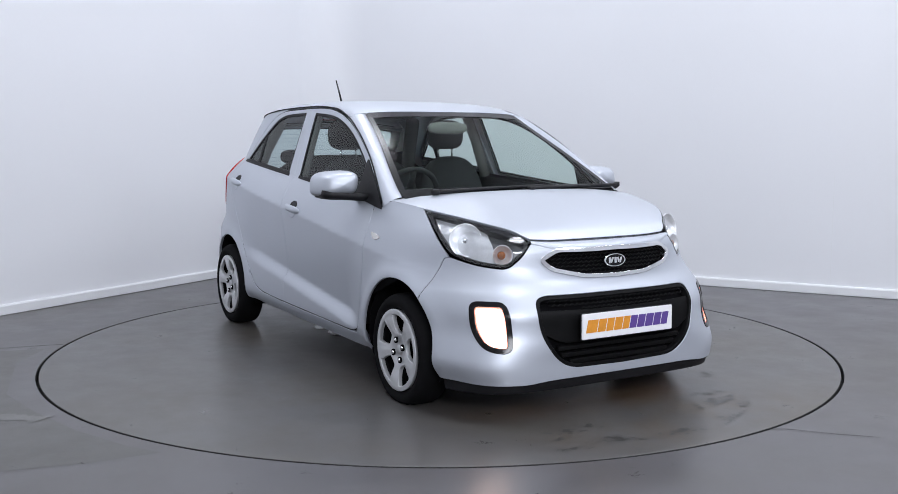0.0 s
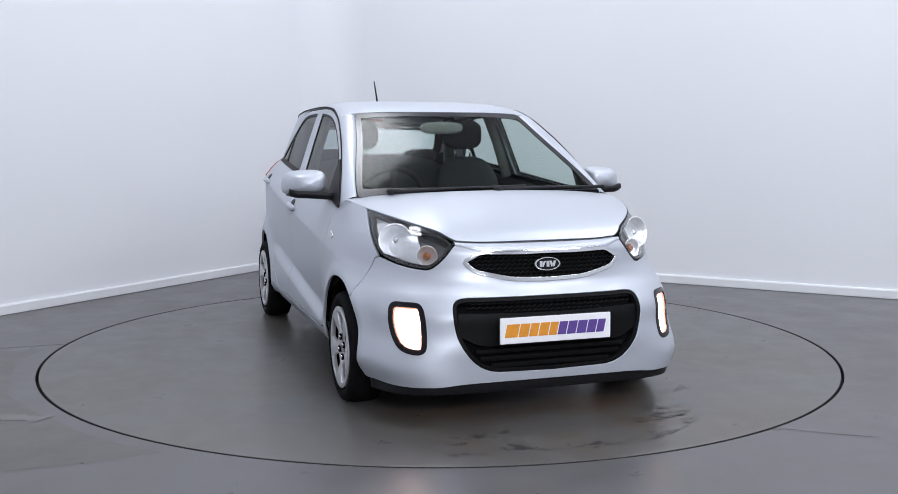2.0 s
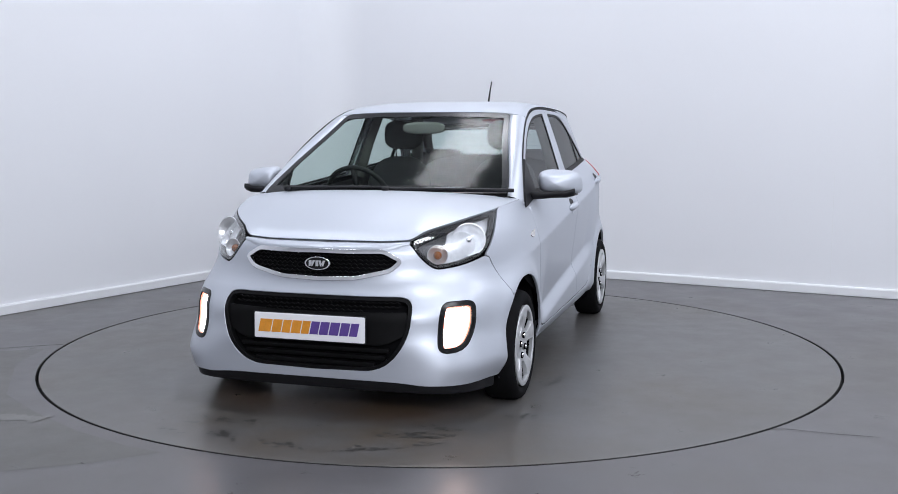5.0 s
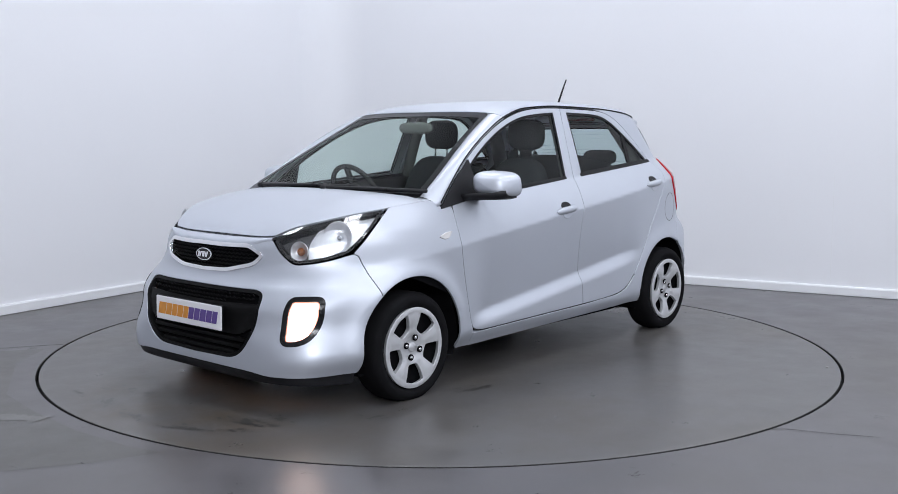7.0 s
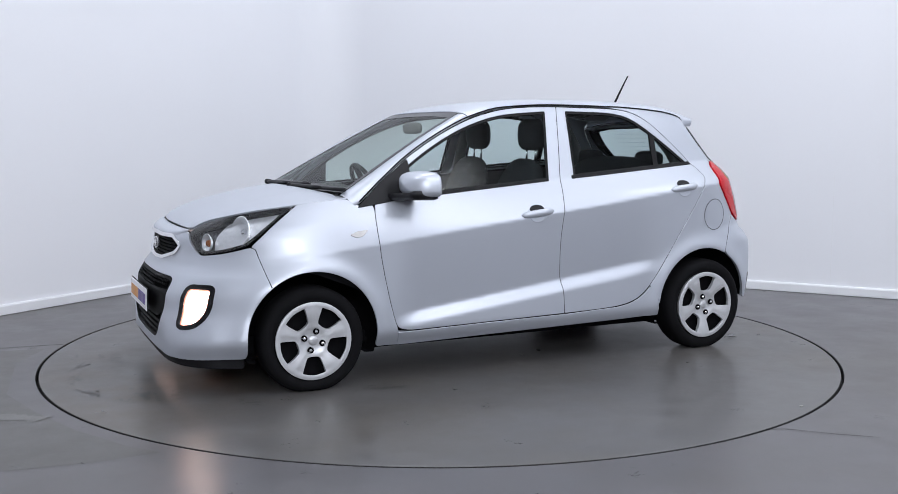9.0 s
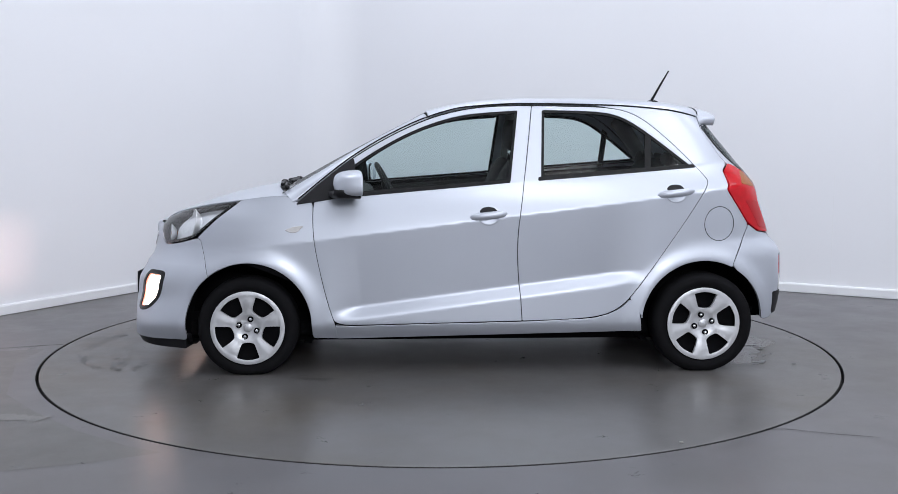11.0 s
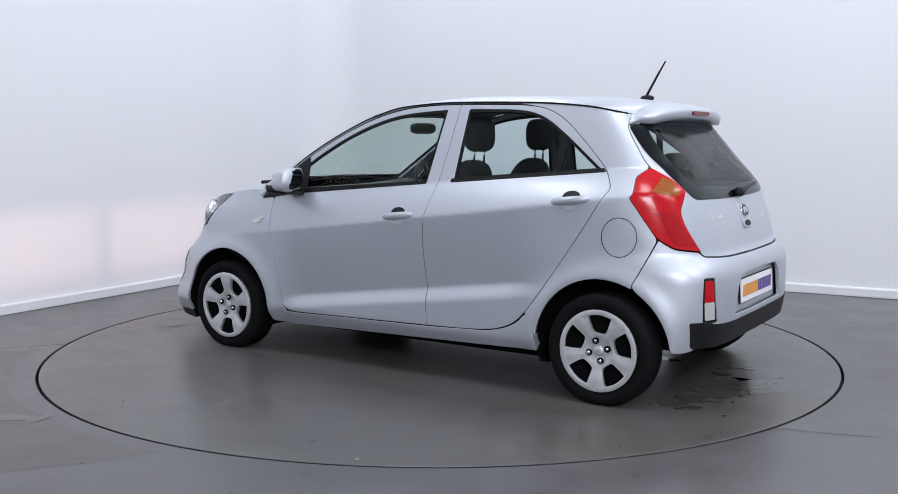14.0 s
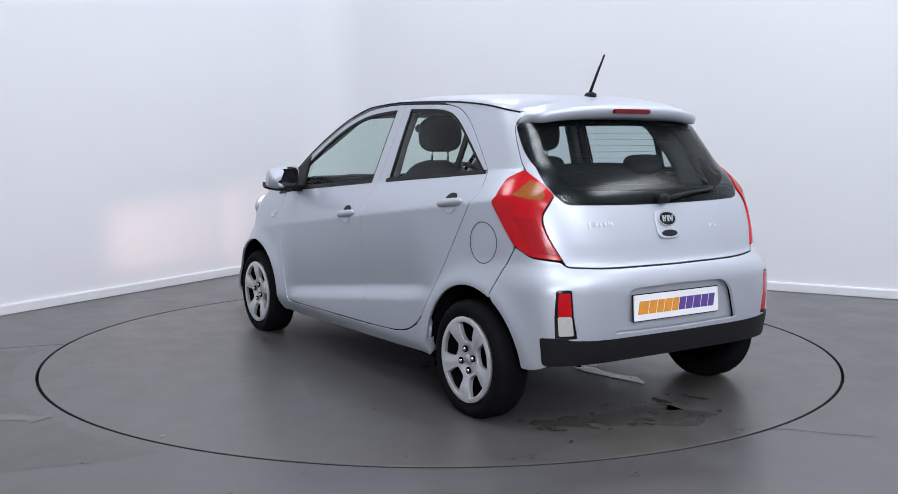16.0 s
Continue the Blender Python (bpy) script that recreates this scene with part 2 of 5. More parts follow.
def inset(poly, d):
    """The outline moved inward by d."""
    area = sum(poly[i - 1].x * p.y - p.x * poly[i - 1].y for i, p in enumerate(poly))
    s, out = (1 if area > 0 else -1), []
    for i, p in enumerate(poly):
        t = (poly[(i + 1) % len(poly)] - poly[i - 1]).normalized()
        out.append(p + Vector((-t.y, t.x)) * d * s)
    return out


def inside(poly, pts):
    """Which of the points lie inside the outline."""
    res = np.zeros(len(pts), bool)
    P = np.array([(p.x, p.y) for p in poly])
    Q = np.roll(P, 1, axis=0)
    for (x1, y1), (x2, y2) in zip(P, Q):
        if y1 == y2:
            continue
        hit = ((y1 > pts[:, 1]) != (y2 > pts[:, 1])) & (pts[:, 0] < (x2 - x1) * (pts[:, 1] - y1) / (y2 - y1) + x1)
        res ^= hit
    return res


def panel(fmap, poly, holes=(), step=0.03, gap=0.0, depth=0.012, lift=0.0, side=None):
    """A sheet of pressed metal, plastic or glass: an outline with holes in the plane of (u, v), laid on the surface fmap, its edges
    turned in. gap: the joint left round it; lift: how far it stands off the surface."""
    from mathutils.geometry import delaunay_2d_cdt
    poly = inset(poly, gap) if gap else list(poly)
    holes = [inset(h, -gap * 0) for h in holes]
    verts, edges = [], []
    for loop in (poly, *holes):
        k = len(verts)
        verts += [Vector(p) for p in loop]
        edges += [(k + i, k + (i + 1) % len(loop)) for i in range(len(loop))]
    arr = np.array([(p.x, p.y) for p in verts])
    lo, hi = arr.min(0), arr.max(0)
    gx, gy = np.meshgrid(np.arange(lo[0], hi[0], step), np.arange(lo[1], hi[1], step))
    gx[1::2] += step / 2
    g = np.stack([gx.ravel(), gy.ravel()], 1)
    keep = inside(poly, g)
    for h in holes:
        keep &= ~inside(h, g)
    g = g[keep]
    if len(g):
        dist = np.min(np.linalg.norm(g[:, None] - arr[None], axis=2), axis=1)
        g = g[dist > step * 0.45]
    n_edge = len(verts)
    verts += [Vector(p) for p in g]
    v2, _, f2, *_ = delaunay_2d_cdt(verts, edges, [], 0, 1e-6)
    V = np.array([(p.x, p.y) for p in v2])
    C = np.array([V[list(f)].mean(0) for f in f2])
    ok = inside(poly, C)
    for h in holes:
        ok &= ~inside(h, C)
    bm = bmesh.new()
    lay = bm.verts.layers.float_vector.new("fair")
    e = 5e-3
    mid = Vector((0, 0, 0.72))
    bv, nor = [], []
    for u, v in V:
        p = fmap(u, v)
        n = (fmap(u + e, v) - fmap(u - e, v)).cross(fmap(u, v + e) - fmap(u, v - e)).normalized()
        if n.dot(p - mid if side is None else side) < 0:
            n = -n
        w = bm.verts.new(p + n * lift)
        w[lay] = n
        bv.append(w)
        nor.append(n)
    for f, o in zip(f2, ok):
        if o:
            a, b, c = (bv[i] for i in f[:3])
            if (b.co - a.co).cross(c.co - a.co).dot(nor[f[0]]) < 0:
                a, c = c, a
            if len({a, b, c}) == 3:
                bm.faces.new((a, b, c))
    if depth:
        bm.verts.index_update()
        rim = [ed for ed in bm.edges if len(ed.link_faces) == 1]
        out = {}
        for ed in rim:
            inner = ed.link_faces[0].calc_center_median()
            m = (ed.verts[0].co + ed.verts[1].co) / 2
            along = (ed.verts[1].co - ed.verts[0].co).normalized()
            o = m - inner
            o = (o - along * o.dot(along)).normalized()
            for w in ed.verts:
                out[w] = out.get(w, Vector()) + o
        ring = {}
        k = min(0.002, depth * 0.3)
        for w, o in out.items():
            n = nor[w.index]
            o = (o - n * o.dot(n)).normalized()
            made = []
            for do, dn, no in ((k * 0.7, k * 0.3, n + o), (k, k, o + n * 0.2), (k, depth, o)):
                q = bm.verts.new(w.co + o * do - n * dn)
                q[lay] = no.normalized()
                made.append(q)
            ring[w] = [w, *made]
        for ed in rim:
            a, b = ed.verts
            fwd = any(l.vert == a and l.link_loop_next.vert == b for l in ed.link_faces[0].loops)
            for j in range(3):
                q = (ring[b][j], ring[a][j], ring[a][j + 1], ring[b][j + 1])
                bm.faces.new(q if fwd else q[::-1])
    loose = [v for v in bm.verts if not v.link_faces]
    bmesh.ops.delete(bm, geom=loose, context="VERTS")
    return bm


def grid(rows, close=False):
    """A sheet through rows of points."""
    bm = bmesh.new()
    g = [[bm.verts.new(p) for p in r] for r in rows]
    for a, b in zip(g, g[1:]):
        k = len(a)
        for i in range(k if close else k - 1):
            j = (i + 1) % k
            bm.faces.new((a[i], a[j], b[j], b[i]))
    return bm


def closed_grid(rows):
    """Rings joined into a closed body, its ends capped."""
    bm = grid(rows, True)
    bm.verts.ensure_lookup_table()
    k = len(rows[0])
    bm.faces.new([bm.verts[i] for i in range(k - 1, -1, -1)])
    bm.faces.new([bm.verts[len(bm.verts) - k + i] for i in range(k)])
    bmesh.ops.recalc_face_normals(bm, faces=bm.faces[:])
    return bm


def box(x0, x1, y0, y1, z0, z1, bevel=0.01, seg=2):
    bm = bmesh.new()
    bmesh.ops.create_cube(bm, size=1)
    for v in bm.verts:
        v.co = Vector(((x0, x1)[v.co.x > 0], (y0, y1)[v.co.y > 0], (z0, z1)[v.co.z > 0]))
    if bevel:
        bmesh.ops.bevel(bm, geom=bm.edges[:], offset=bevel, segments=seg, affect="EDGES", clamp_overlap=True)
    return bm


def tube(points, r, k=8, taper=1.0):
    rings = []
    pts = [Vector(p) for p in points]
    for i, p in enumerate(pts):
        d = (pts[min(i + 1, len(pts) - 1)] - pts[max(i - 1, 0)]).normalized()
        a = d.orthogonal().normalized()
        b = d.cross(a)
        rr = r * (1 + (taper - 1) * i / (len(pts) - 1))
        rings.append([p + (a * math.cos(j * math.tau / k) + b * math.sin(j * math.tau / k)) * rr for j in range(k)])
    return closed_grid(rings)


def add_to(bm, other, m=None):
    """Joins one bmesh into another, moved by m."""
    me = bpy.data.meshes.new("joined")
    if m is not None:
        bmesh.ops.transform(other, matrix=m, verts=other.verts[:])
    other.to_mesh(me)
    other.free()
    bm.from_mesh(me)
    bpy.data.meshes.remove(me)
    return bm


def blob(cx, cy, cz, rx, ry, rz, n=3.0, k=20, m=12):
    """A rounded block: a superellipsoid."""
    rows = []

    def pw(v, e):
        return math.copysign(abs(v) ** e, v)
    for i in range(1, m):
        la = -math.pi / 2 + math.pi * i / m
        rows.append([Vector((cx + rx * pw(math.cos(la), 2 / n) * pw(math.cos(j * math.tau / k), 2 / n), cy + ry * pw(math.cos(la), 2 / n) * pw(math.sin(j * math.tau / k), 2 / n),
                             cz + rz * pw(math.sin(la), 2 / n))) for j in range(k)])
    return closed_grid(rows)

# ---- the room ----


def thick_line(points, z0, z1, t):
    """An upright slab of thickness t along a line on the floor, its first face on the line."""
    out = []
    for i, p in enumerate(points):
        d = (points[min(i + 1, len(points) - 1)] - points[max(i - 1, 0)]).normalized()
        out.append(p + Vector((-d.y, d.x, 0)) * t)
    rows = [[Vector((*a.xy, z0)), Vector((*a.xy, z1)), Vector((*b.xy, z1)), Vector((*b.xy, z0))] for a, b in zip(points, out)]
    return closed_grid(rows)


COVE = 0.45
cove = [room(COVE - COVE * math.sin(i * math.pi / 80), COVE - COVE * math.cos(i * math.pi / 80)) for i in range(41)]
west = [room(ROOM_L, 0), room(4.0, 0)] + cove[:21]
north = cove[20:] + [room(0, 4.0), room(0, ROOM_R)]
tagged(part("wall_west", thick_line(west, 0, ROOM_H, 0.15), WALL, None, smooth=False), "smooth white painted studio wall", "wall", kind="structure")
tagged(part("wall_north", thick_line(north, 0, ROOM_H, 0.15), WALL, None, smooth=False), "smooth white painted studio wall with a faint joint", "wall", kind="structure")
tagged(part("wall_east", thick_line([room(0, ROOM_R), room(ROOM_L, ROOM_R)], 0, ROOM_H, 0.15), WALL, None, smooth=False), "plain white studio wall", "wall", kind="structure")
# Unseen near wall; its grey is set for the fill light on the car.
tagged(part("wall_south", thick_line([room(ROOM_L, ROOM_R), room(ROOM_L, 0)], 0, ROOM_H, 0.15), FILL_WALL, None, smooth=False), "unseen light grey closing wall, its tone set for fill light", "wall", kind="structure")


def skirting(line):
    base = [Vector(p) for p in line]
    rows = []
    for i, p in enumerate(base):
        d = (base[min(i + 1, len(base) - 1)] - base[max(i - 1, 0)]).normalized()
        n = Vector((d.y, -d.x, 0))
        rows.append([Vector((*(p + n * o).xy, z)) for o, z in ((0.0, 0.002), (0.020, 0.002), (0.022, 0.006), (0.022, 0.062), (0.017, 0.072), (0.0, 0.074))])
    return closed_grid(rows)


tagged(part("baseboard", skirting(west), BOARD, None, smooth=False), "white skirting board along the wall", "skirting", kind="structure")
tagged(part("baseboard", skirting(north), BOARD, None, smooth=False), "white skirting board along the wall", "skirting", kind="structure")
seam_at = room(0.0, 4.82)
joint = thick_line([seam_at + ALONG_R * 0.0, seam_at + ALONG_R * 0.004], 0.074, 0.95, -0.0012)
tagged(part("trim", joint, BOARD, None, smooth=False), "thin filled joint in the white wall", "wall joint", kind="structure")

bm = bmesh.new()
hole = [bm.verts.new((math.cos(i * math.tau / 128) * (DISC_R + 0.008), math.sin(i * math.tau / 128) * (DISC_R + 0.008), 0)) for i in range(128)]
corners = [bm.verts.new(room(a, b)) for a, b in ((-0.2, -0.2), (-0.2, ROOM_R + 0.2), (ROOM_L + 0.2, ROOM_R + 0.2), (ROOM_L + 0.2, -0.2))]
eds = [bm.edges.new((hole[i], hole[(i + 1) % 128])) for i in range(128)] + [bm.edges.new((corners[i], corners[(i + 1) % 4])) for i in range(4)]
bmesh.ops.triangle_fill(bm, use_beauty=True, edges=eds)
for f in bm.faces[:]:
    if f.calc_center_median().length < DISC_R * 0.98:
        bm.faces.remove(f)
for f in bm.faces:
    if f.normal.z < 0:
        f.normal_flip()
tagged(part("floor", bm, FLOOR, None, smooth=False), "grey painted concrete studio floor with scuffs", "floor", kind="structure")
pit = grid([[Vector((math.cos(i * math.tau / 128) * r, math.sin(i * math.tau / 128) * r, z)) for i in range(128)] for r, z in ((DISC_R + 0.008, -0.006), (DISC_R + 0.008, -0.06), (0.02, -0.06))], True)
lip = grid([[Vector((math.cos(i * math.tau / 128) * (DISC_R + 0.008), math.sin(i * math.tau / 128) * (DISC_R + 0.008), z)) for i in range(128)] for z in (0.0, -0.006)], True)
tagged(part("trim_floor_lip", lip, FLOOR, None, smooth=False), "painted concrete lip round the turntable", "floor edge", kind="structure")
tagged(part("trim_turntable_pit", pit, GAP, None, smooth=False), "dark gap round the turntable", "floor gap", kind="structure")
bm = bmesh.new()
for z in (ROOM_H, ROOM_H + 0.12):
    bm.faces.new([bm.verts.new(room(a, b, z)) for a, b in ((-0.2, -0.2), (-0.2, ROOM_R + 0.2), (ROOM_L + 0.2, ROOM_R + 0.2), (ROOM_L + 0.2, -0.2))])
tagged(part("ceiling", bm, CEIL, None, smooth=False), "white studio ceiling", "ceiling", kind="structure")

# The turntable: a flush disc that turns with the car.
turntable = tagged(new("turntable"), "flush round grey painted turntable in the floor", "turntable")
top = grid([[Vector((math.cos(i * math.tau / 160) * r, math.sin(i * math.tau / 160) * r, z)) for i in range(160)]
            for r, z in ((0.001, 0.0), (0.8, 0.0), (1.6, 0.0), (DISC_R - 0.012, 0.0), (DISC_R - 0.009, -0.001))], True)
part("disc", top, DISC, turntable, smooth=False)
# Disc side coloured near-black, as shade in the gap round the turntable.
edge = grid([[Vector((math.cos(i * math.tau / 160) * r, math.sin(i * math.tau / 160) * r, z)) for i in range(160)] for r, z in ((DISC_R - 0.009, -0.0012), (DISC_R - 0.007, -0.004), (DISC_R - 0.007, -0.05))], True)
part("disc_edge", edge, GAP, turntable, "disc side, coloured near-black for the shade in the gap", smooth=False)


def patch(x, y, size, stretch, turn, seed, lift=0.0025):
    """A flat stain with a ragged edge."""
    rnd = random.Random(seed)
    ph = [rnd.uniform(0, 6.28) for _ in range(5)]
    bm = bmesh.new()
    ring = []
    for i in range(28):
        a = i * math.tau / 28
        r = size * (1 + 0.28 * math.sin(2 * a + ph[0]) + 0.2 * math.sin(3 * a + ph[1]) + 0.15 * math.sin(5 * a + ph[2]) + 0.1 * math.sin(9 * a + ph[3]))
        p = Matrix.Rotation(turn, 2) @ Vector((math.cos(a) * r * stretch, math.sin(a) * r))
        ring.append(bm.verts.new((x + p.x, y + p.y, lift)))
    bm.faces.new(ring)
    bmesh.ops.triangulate(bm, faces=bm.faces[:])
    return bm


# Marks on the disc: small dark damp spots, and pale dried puddles.
SPOTS = ((2.01, -0.55, 0.020), (1.89, -0.53, 0.016), (2.00, -0.30, 0.030), (1.81, -0.43, 0.026), (1.80, -0.31, 0.022), (2.05, 0.0, 0.028), (2.04, 0.29, 0.018), (2.00, 0.37, 0.034), (1.78, 0.46, 0.040), (1.90, 0.52, 0.022),
         (1.65, 0.53, 0.024), (1.34, 0.83, 0.028), (0.72, 0.83, 0.024), (-1.86, 0.18, 0.022), (0.65, 0.84, 0.030), (1.79, 0.47, 0.035))
for i, (x, y, s) in enumerate(SPOTS):
    rnd = random.Random(i)
    along_disc = math.atan2(y, x) + math.pi / 2 + 0.3 * math.sin(i * 2.3)
    for k in range(9):
        r, a = (0.0 if k == 0 else s * rnd.uniform(0.6, 2.4)), rnd.uniform(0, math.tau)
        off = Matrix.Rotation(along_disc, 2) @ Vector((math.cos(a) * r * 1.8, math.sin(a) * r * 0.7))
        fleck = patch(x + off.x, y + off.y, s * (0.55 if k == 0 else rnd.uniform(0.12, 0.36)), rnd.uniform(1.2, 2.2), along_disc + rnd.uniform(-0.6, 0.6), i * 11 + k, 0.0010 + 0.00008 * i + 0.00003 * k)
        part("damp_spot", fleck, STAIN, turntable, "small dark damp spot", smooth=False)
for i, (x, y, size, long, turn) in enumerate(((-1.80, 0.04, 0.16, 1.6, 1.5), (-1.68, 0.42, 0.08, 1.6, 0.9))):
    part("damp_patch", patch(x, y, size, long, turn, 30 + i, 0.0004 + 0.00008 * i), DAMP, turntable, "dark damp patch", smooth=False)
rnd = random.Random(12)
for i, (x, y, size, long) in enumerate(((-1.02, -0.31, 0.055, 2.2), (-1.16, -0.33, 0.050, 2.4), (-0.86, -0.40, 0.045, 1.8), (-0.60, -0.42, 0.035, 2.2), (-1.30, -0.36, 0.030, 2.0), (-1.84, 0.09, 0.016, 1.9), (-1.65, -0.18, 0.020, 3.0),
                                      (-1.70, -0.36, 0.018, 3.2), (-1.86, 0.20, 0.012, 1.5), (-1.75, 0.53, 0.022, 1.8), (-1.79, 0.00, 0.014, 2.0), (-1.90, 0.14, 0.012, 1.8))):
    part("small_puddle", patch(x, y, size, long, 0.2 + rnd.uniform(-0.5, 0.5), 40 + i, 0.0032 + 0.00008 * i), WET, turntable, "small shining puddle", smooth=False)
for i in range(22):
    x, y, size = rnd.uniform(-1.95, -1.55), rnd.uniform(-0.45, 0.6), rnd.uniform(0.004, 0.010)
    part("water_drop", patch(x, y, size, rnd.uniform(1.0, 2.4), rnd.uniform(0, 3), 90 + i, 0.0045 + 0.00004 * i), WET, turntable, "small drop of water", smooth=False)
part("paper_scrap", box(-0.94, -0.925, 1.955, 1.968, 0.001, 0.004, 0), SCUFF, turntable, "tiny white scrap", smooth=False)

floor_ob = bpy.data.objects["floor"]
# Marks on the floor round it: a darker patch, hairline cracks, pale scuffs and crumbs.


def strip(points, w, lift=0.0012):
    pts = [Vector((*p, lift)) for p in points]
    rows = []
    for i, p in enumerate(pts):
        d = (pts[min(i + 1, len(pts) - 1)] - pts[max(i - 1, 0)]).normalized()
        n = Vector((-d.y, d.x, 0)) * w * (0.7 + 0.3 * math.sin(i * 2.1))
        rows.append([p - n, p + n])
    return grid(rows)


part("floor_crack", strip([(-3.2, -0.20), (-2.75, -0.14), (-2.55, -0.09), (-2.40, -0.03), (-2.26, 0.01)], 0.008), STAIN_THIN, floor_ob, "thin dark crack", smooth=False)
part("floor_crack", strip([(1.40, -1.76), (1.47, -1.755), (1.56, -1.79), (1.65, -1.83), (1.74, -1.855), (1.82, -1.88)], 0.0035), STAIN_THIN, floor_ob, "thin dark crack", smooth=False)
part("floor_crack", strip([(-2.30, 0.50), (-2.25, 0.48), (-2.215, 0.46)], 0.010), STAIN, floor_ob, "short dark notch at the turntable's edge", smooth=False)
for i, (x, y, s) in enumerate(((-1.95, -1.54, 0.05), (-1.86, -1.56, 0.045), (-1.78, -1.58, 0.03), (-2.02, -1.60, 0.03))):
    part("floor_scuff", patch(x, y, s, 1.8, 0.3 * i, 60 + i, 0.0012 + 0.0004 * i), PUDDLE, floor_ob, "pale scuffed patch", smooth=False)
for i, (x, y, s) in enumerate(((-2.86, 1.05, 0.014), (-2.78, 1.02, 0.010), (-1.62, -2.02, 0.010), (0.72, -2.25, 0.006))):
    part("floor_speck", patch(x, y, s, 1.6, i, 80 + i, 0.0014), STAIN, floor_ob, "dark speck", smooth=False)
bm = bmesh.new()
apron = [(-4.2, -0.4), (-2.95, -0.28), (-2.32, -0.12), (-2.33, -0.5), (-2.24, -0.75), (-2.10, -1.15), (-1.85, -1.45), (-1.55, -1.75), (-1.25, -1.98), (-1.10, -2.05), (-1.32, -2.17), (-1.65, -2.28), (-2.6, -2.5), (-4.2, -2.7)]
bm.faces.new([bm.verts.new((x, y, 0.0006)) for x, y in apron])
bmesh.ops.triangulate(bm, faces=bm.faces[:])
part("dark_floor_patch", bm, APRON, floor_ob, "slightly darker patch of floor", smooth=False)

# ---- the car ----
# Car space: x ahead from the middle of the wheelbase, y to its left, z up from the floor.
WHEEL_X, HUB_Z = 1.192, 0.262
car = tagged(new("hatchback_car"), "small silver five-door hatchback with lit daytime lamps on the turntable", "car")

nose_x = curve((0.10, 1.82), (0.18, 1.868), (0.25, 1.868), (0.37, 1.880), (0.46, 1.880), (0.55, 1.838), (0.61, 1.802), (0.69, 1.795), (0.74, 1.790), (0.78, 1.765), (0.85, 1.685), (0.914, 1.64), (1.0, 1.60))
tail_x = curve((0.18, -1.62), (0.30, -1.68), (0.42, -1.696), (0.60, -1.698), (0.66, -1.680), (0.70, -1.650), (0.80, -1.622), (0.884, -1.593), (0.97, -1.555), (1.30, -1.292), (1.40, -1.205))
nose_n = curve((0.15, 5.6), (0.25, 4.8), (0.40, 3.45), (0.52, 3.2), (0.68, 2.6), (0.9, 2.6))
tail_n = curve((0.30, 6.2), (0.45, 6.4), (0.60, 6.0), (0.72, 4.6), (1.0, 4.6), (1.3, 5.6))
XS_F, XS_R = 0.90, -0.80


def crease_z(x):
    return 0.807 - 0.122 * x


def belt_z(x):
    return 0.983 - 0.088 * x


def half_width(x, z):
    """Half the body's width, the shoulder crease rounded over one centimetre."""
    if abs(z - crease_z(x)) > 0.006 and abs(z - belt_z(x)) > 0.006:
        return raw_width(x, z)
    return sum(raw_width(x, z + d) * w for d, w in ((-0.004, 0.25), (0.0, 0.5), (0.004, 0.25)))


def raw_width(x, z):
    """Half the body's width before its corners are rounded off: sill, door hollow, shoulder crease, belt and tumblehome."""
    zc, zb = crease_z(x), belt_z(x)
    rear = 0.03 * smooth(-0.5, -1.4, x)
    yc = 0.786 - rear
    yb = 0.683 - 0.346 * (zb - 1.015) - rear * 0.6
    if z >= zb:
        y = 0.683 - 0.346 * (z - 1.015) - 0.10 * max(0.0, z - 1.2) ** 2 - rear * 0.6
    elif z >= zc:
        s = (z - zc) / (zb - zc)
        y = yc + (yb - yc) * (0.66 * s + 0.34 * s * s)
    else:
        zr = 0.432 - 0.13 * min(max(x, -0.8), 0.75)
        door = smooth(0.80, 0.60, x) * smooth(-0.95, -0.65, x)
        s = (zc - z) / (zc - zr)
        y = yc - (0.044 * door * min(s, 1.0) ** 1.08 + 0.010 * (1 - door) * min(s, 1.5))
        if z < zr + 0.012:
            y += 0.034 * door * smooth(zr + 0.012, zr - 0.070, z)
        y -= 0.055 * smooth(0.29, 0.16, z) ** 1.5
    y += 0.0133 - 0.0074 * x
    y -= 0.035 * smooth(0.95, 1.35, x) * smooth(0.8, 0.95, z)
    y += 0.020 * smooth(1.0, 1.35, x) * smooth(0.66, 0.50, z)
    for hx in (WHEEL_X, -WHEEL_X):
        d = math.hypot(x - hx, z - HUB_Z)
        if d < 0.55:
            y += 0.020 * math.exp(-((d - 0.335) / 0.055) ** 2)
    return y


def side_y(x, z):
    w = half_width(x, z)
    if x > XS_F:
        n = nose_n(z)
        q = min((x - XS_F) / (nose_x(z) - XS_F), 0.9995)
        return w * (1 - q**n) ** (1 / n)
    if x < XS_R:
        n = tail_n(z)
        q = min((XS_R - x) / (XS_R - tail_x(z)), 0.9995)
        return w * (1 - q**n) ** (1 / n)
    return w


def side(x, z):
    return Vector((x, side_y(x, z), z))


K = 0.85


def end_point(u, z, xs, xe, n):
    a = u / K
    c, s = math.cos(a), math.sin(a)
    r = (abs(c) ** n + abs(s) ** n) ** (-1 / n)
    x = xs + (xe - xs) * r * c
    return Vector((x, half_width(x, z) * r * s, z))


def front(u, z):
    return end_point(u, z, XS_F, nose_x(z), nose_n(z))


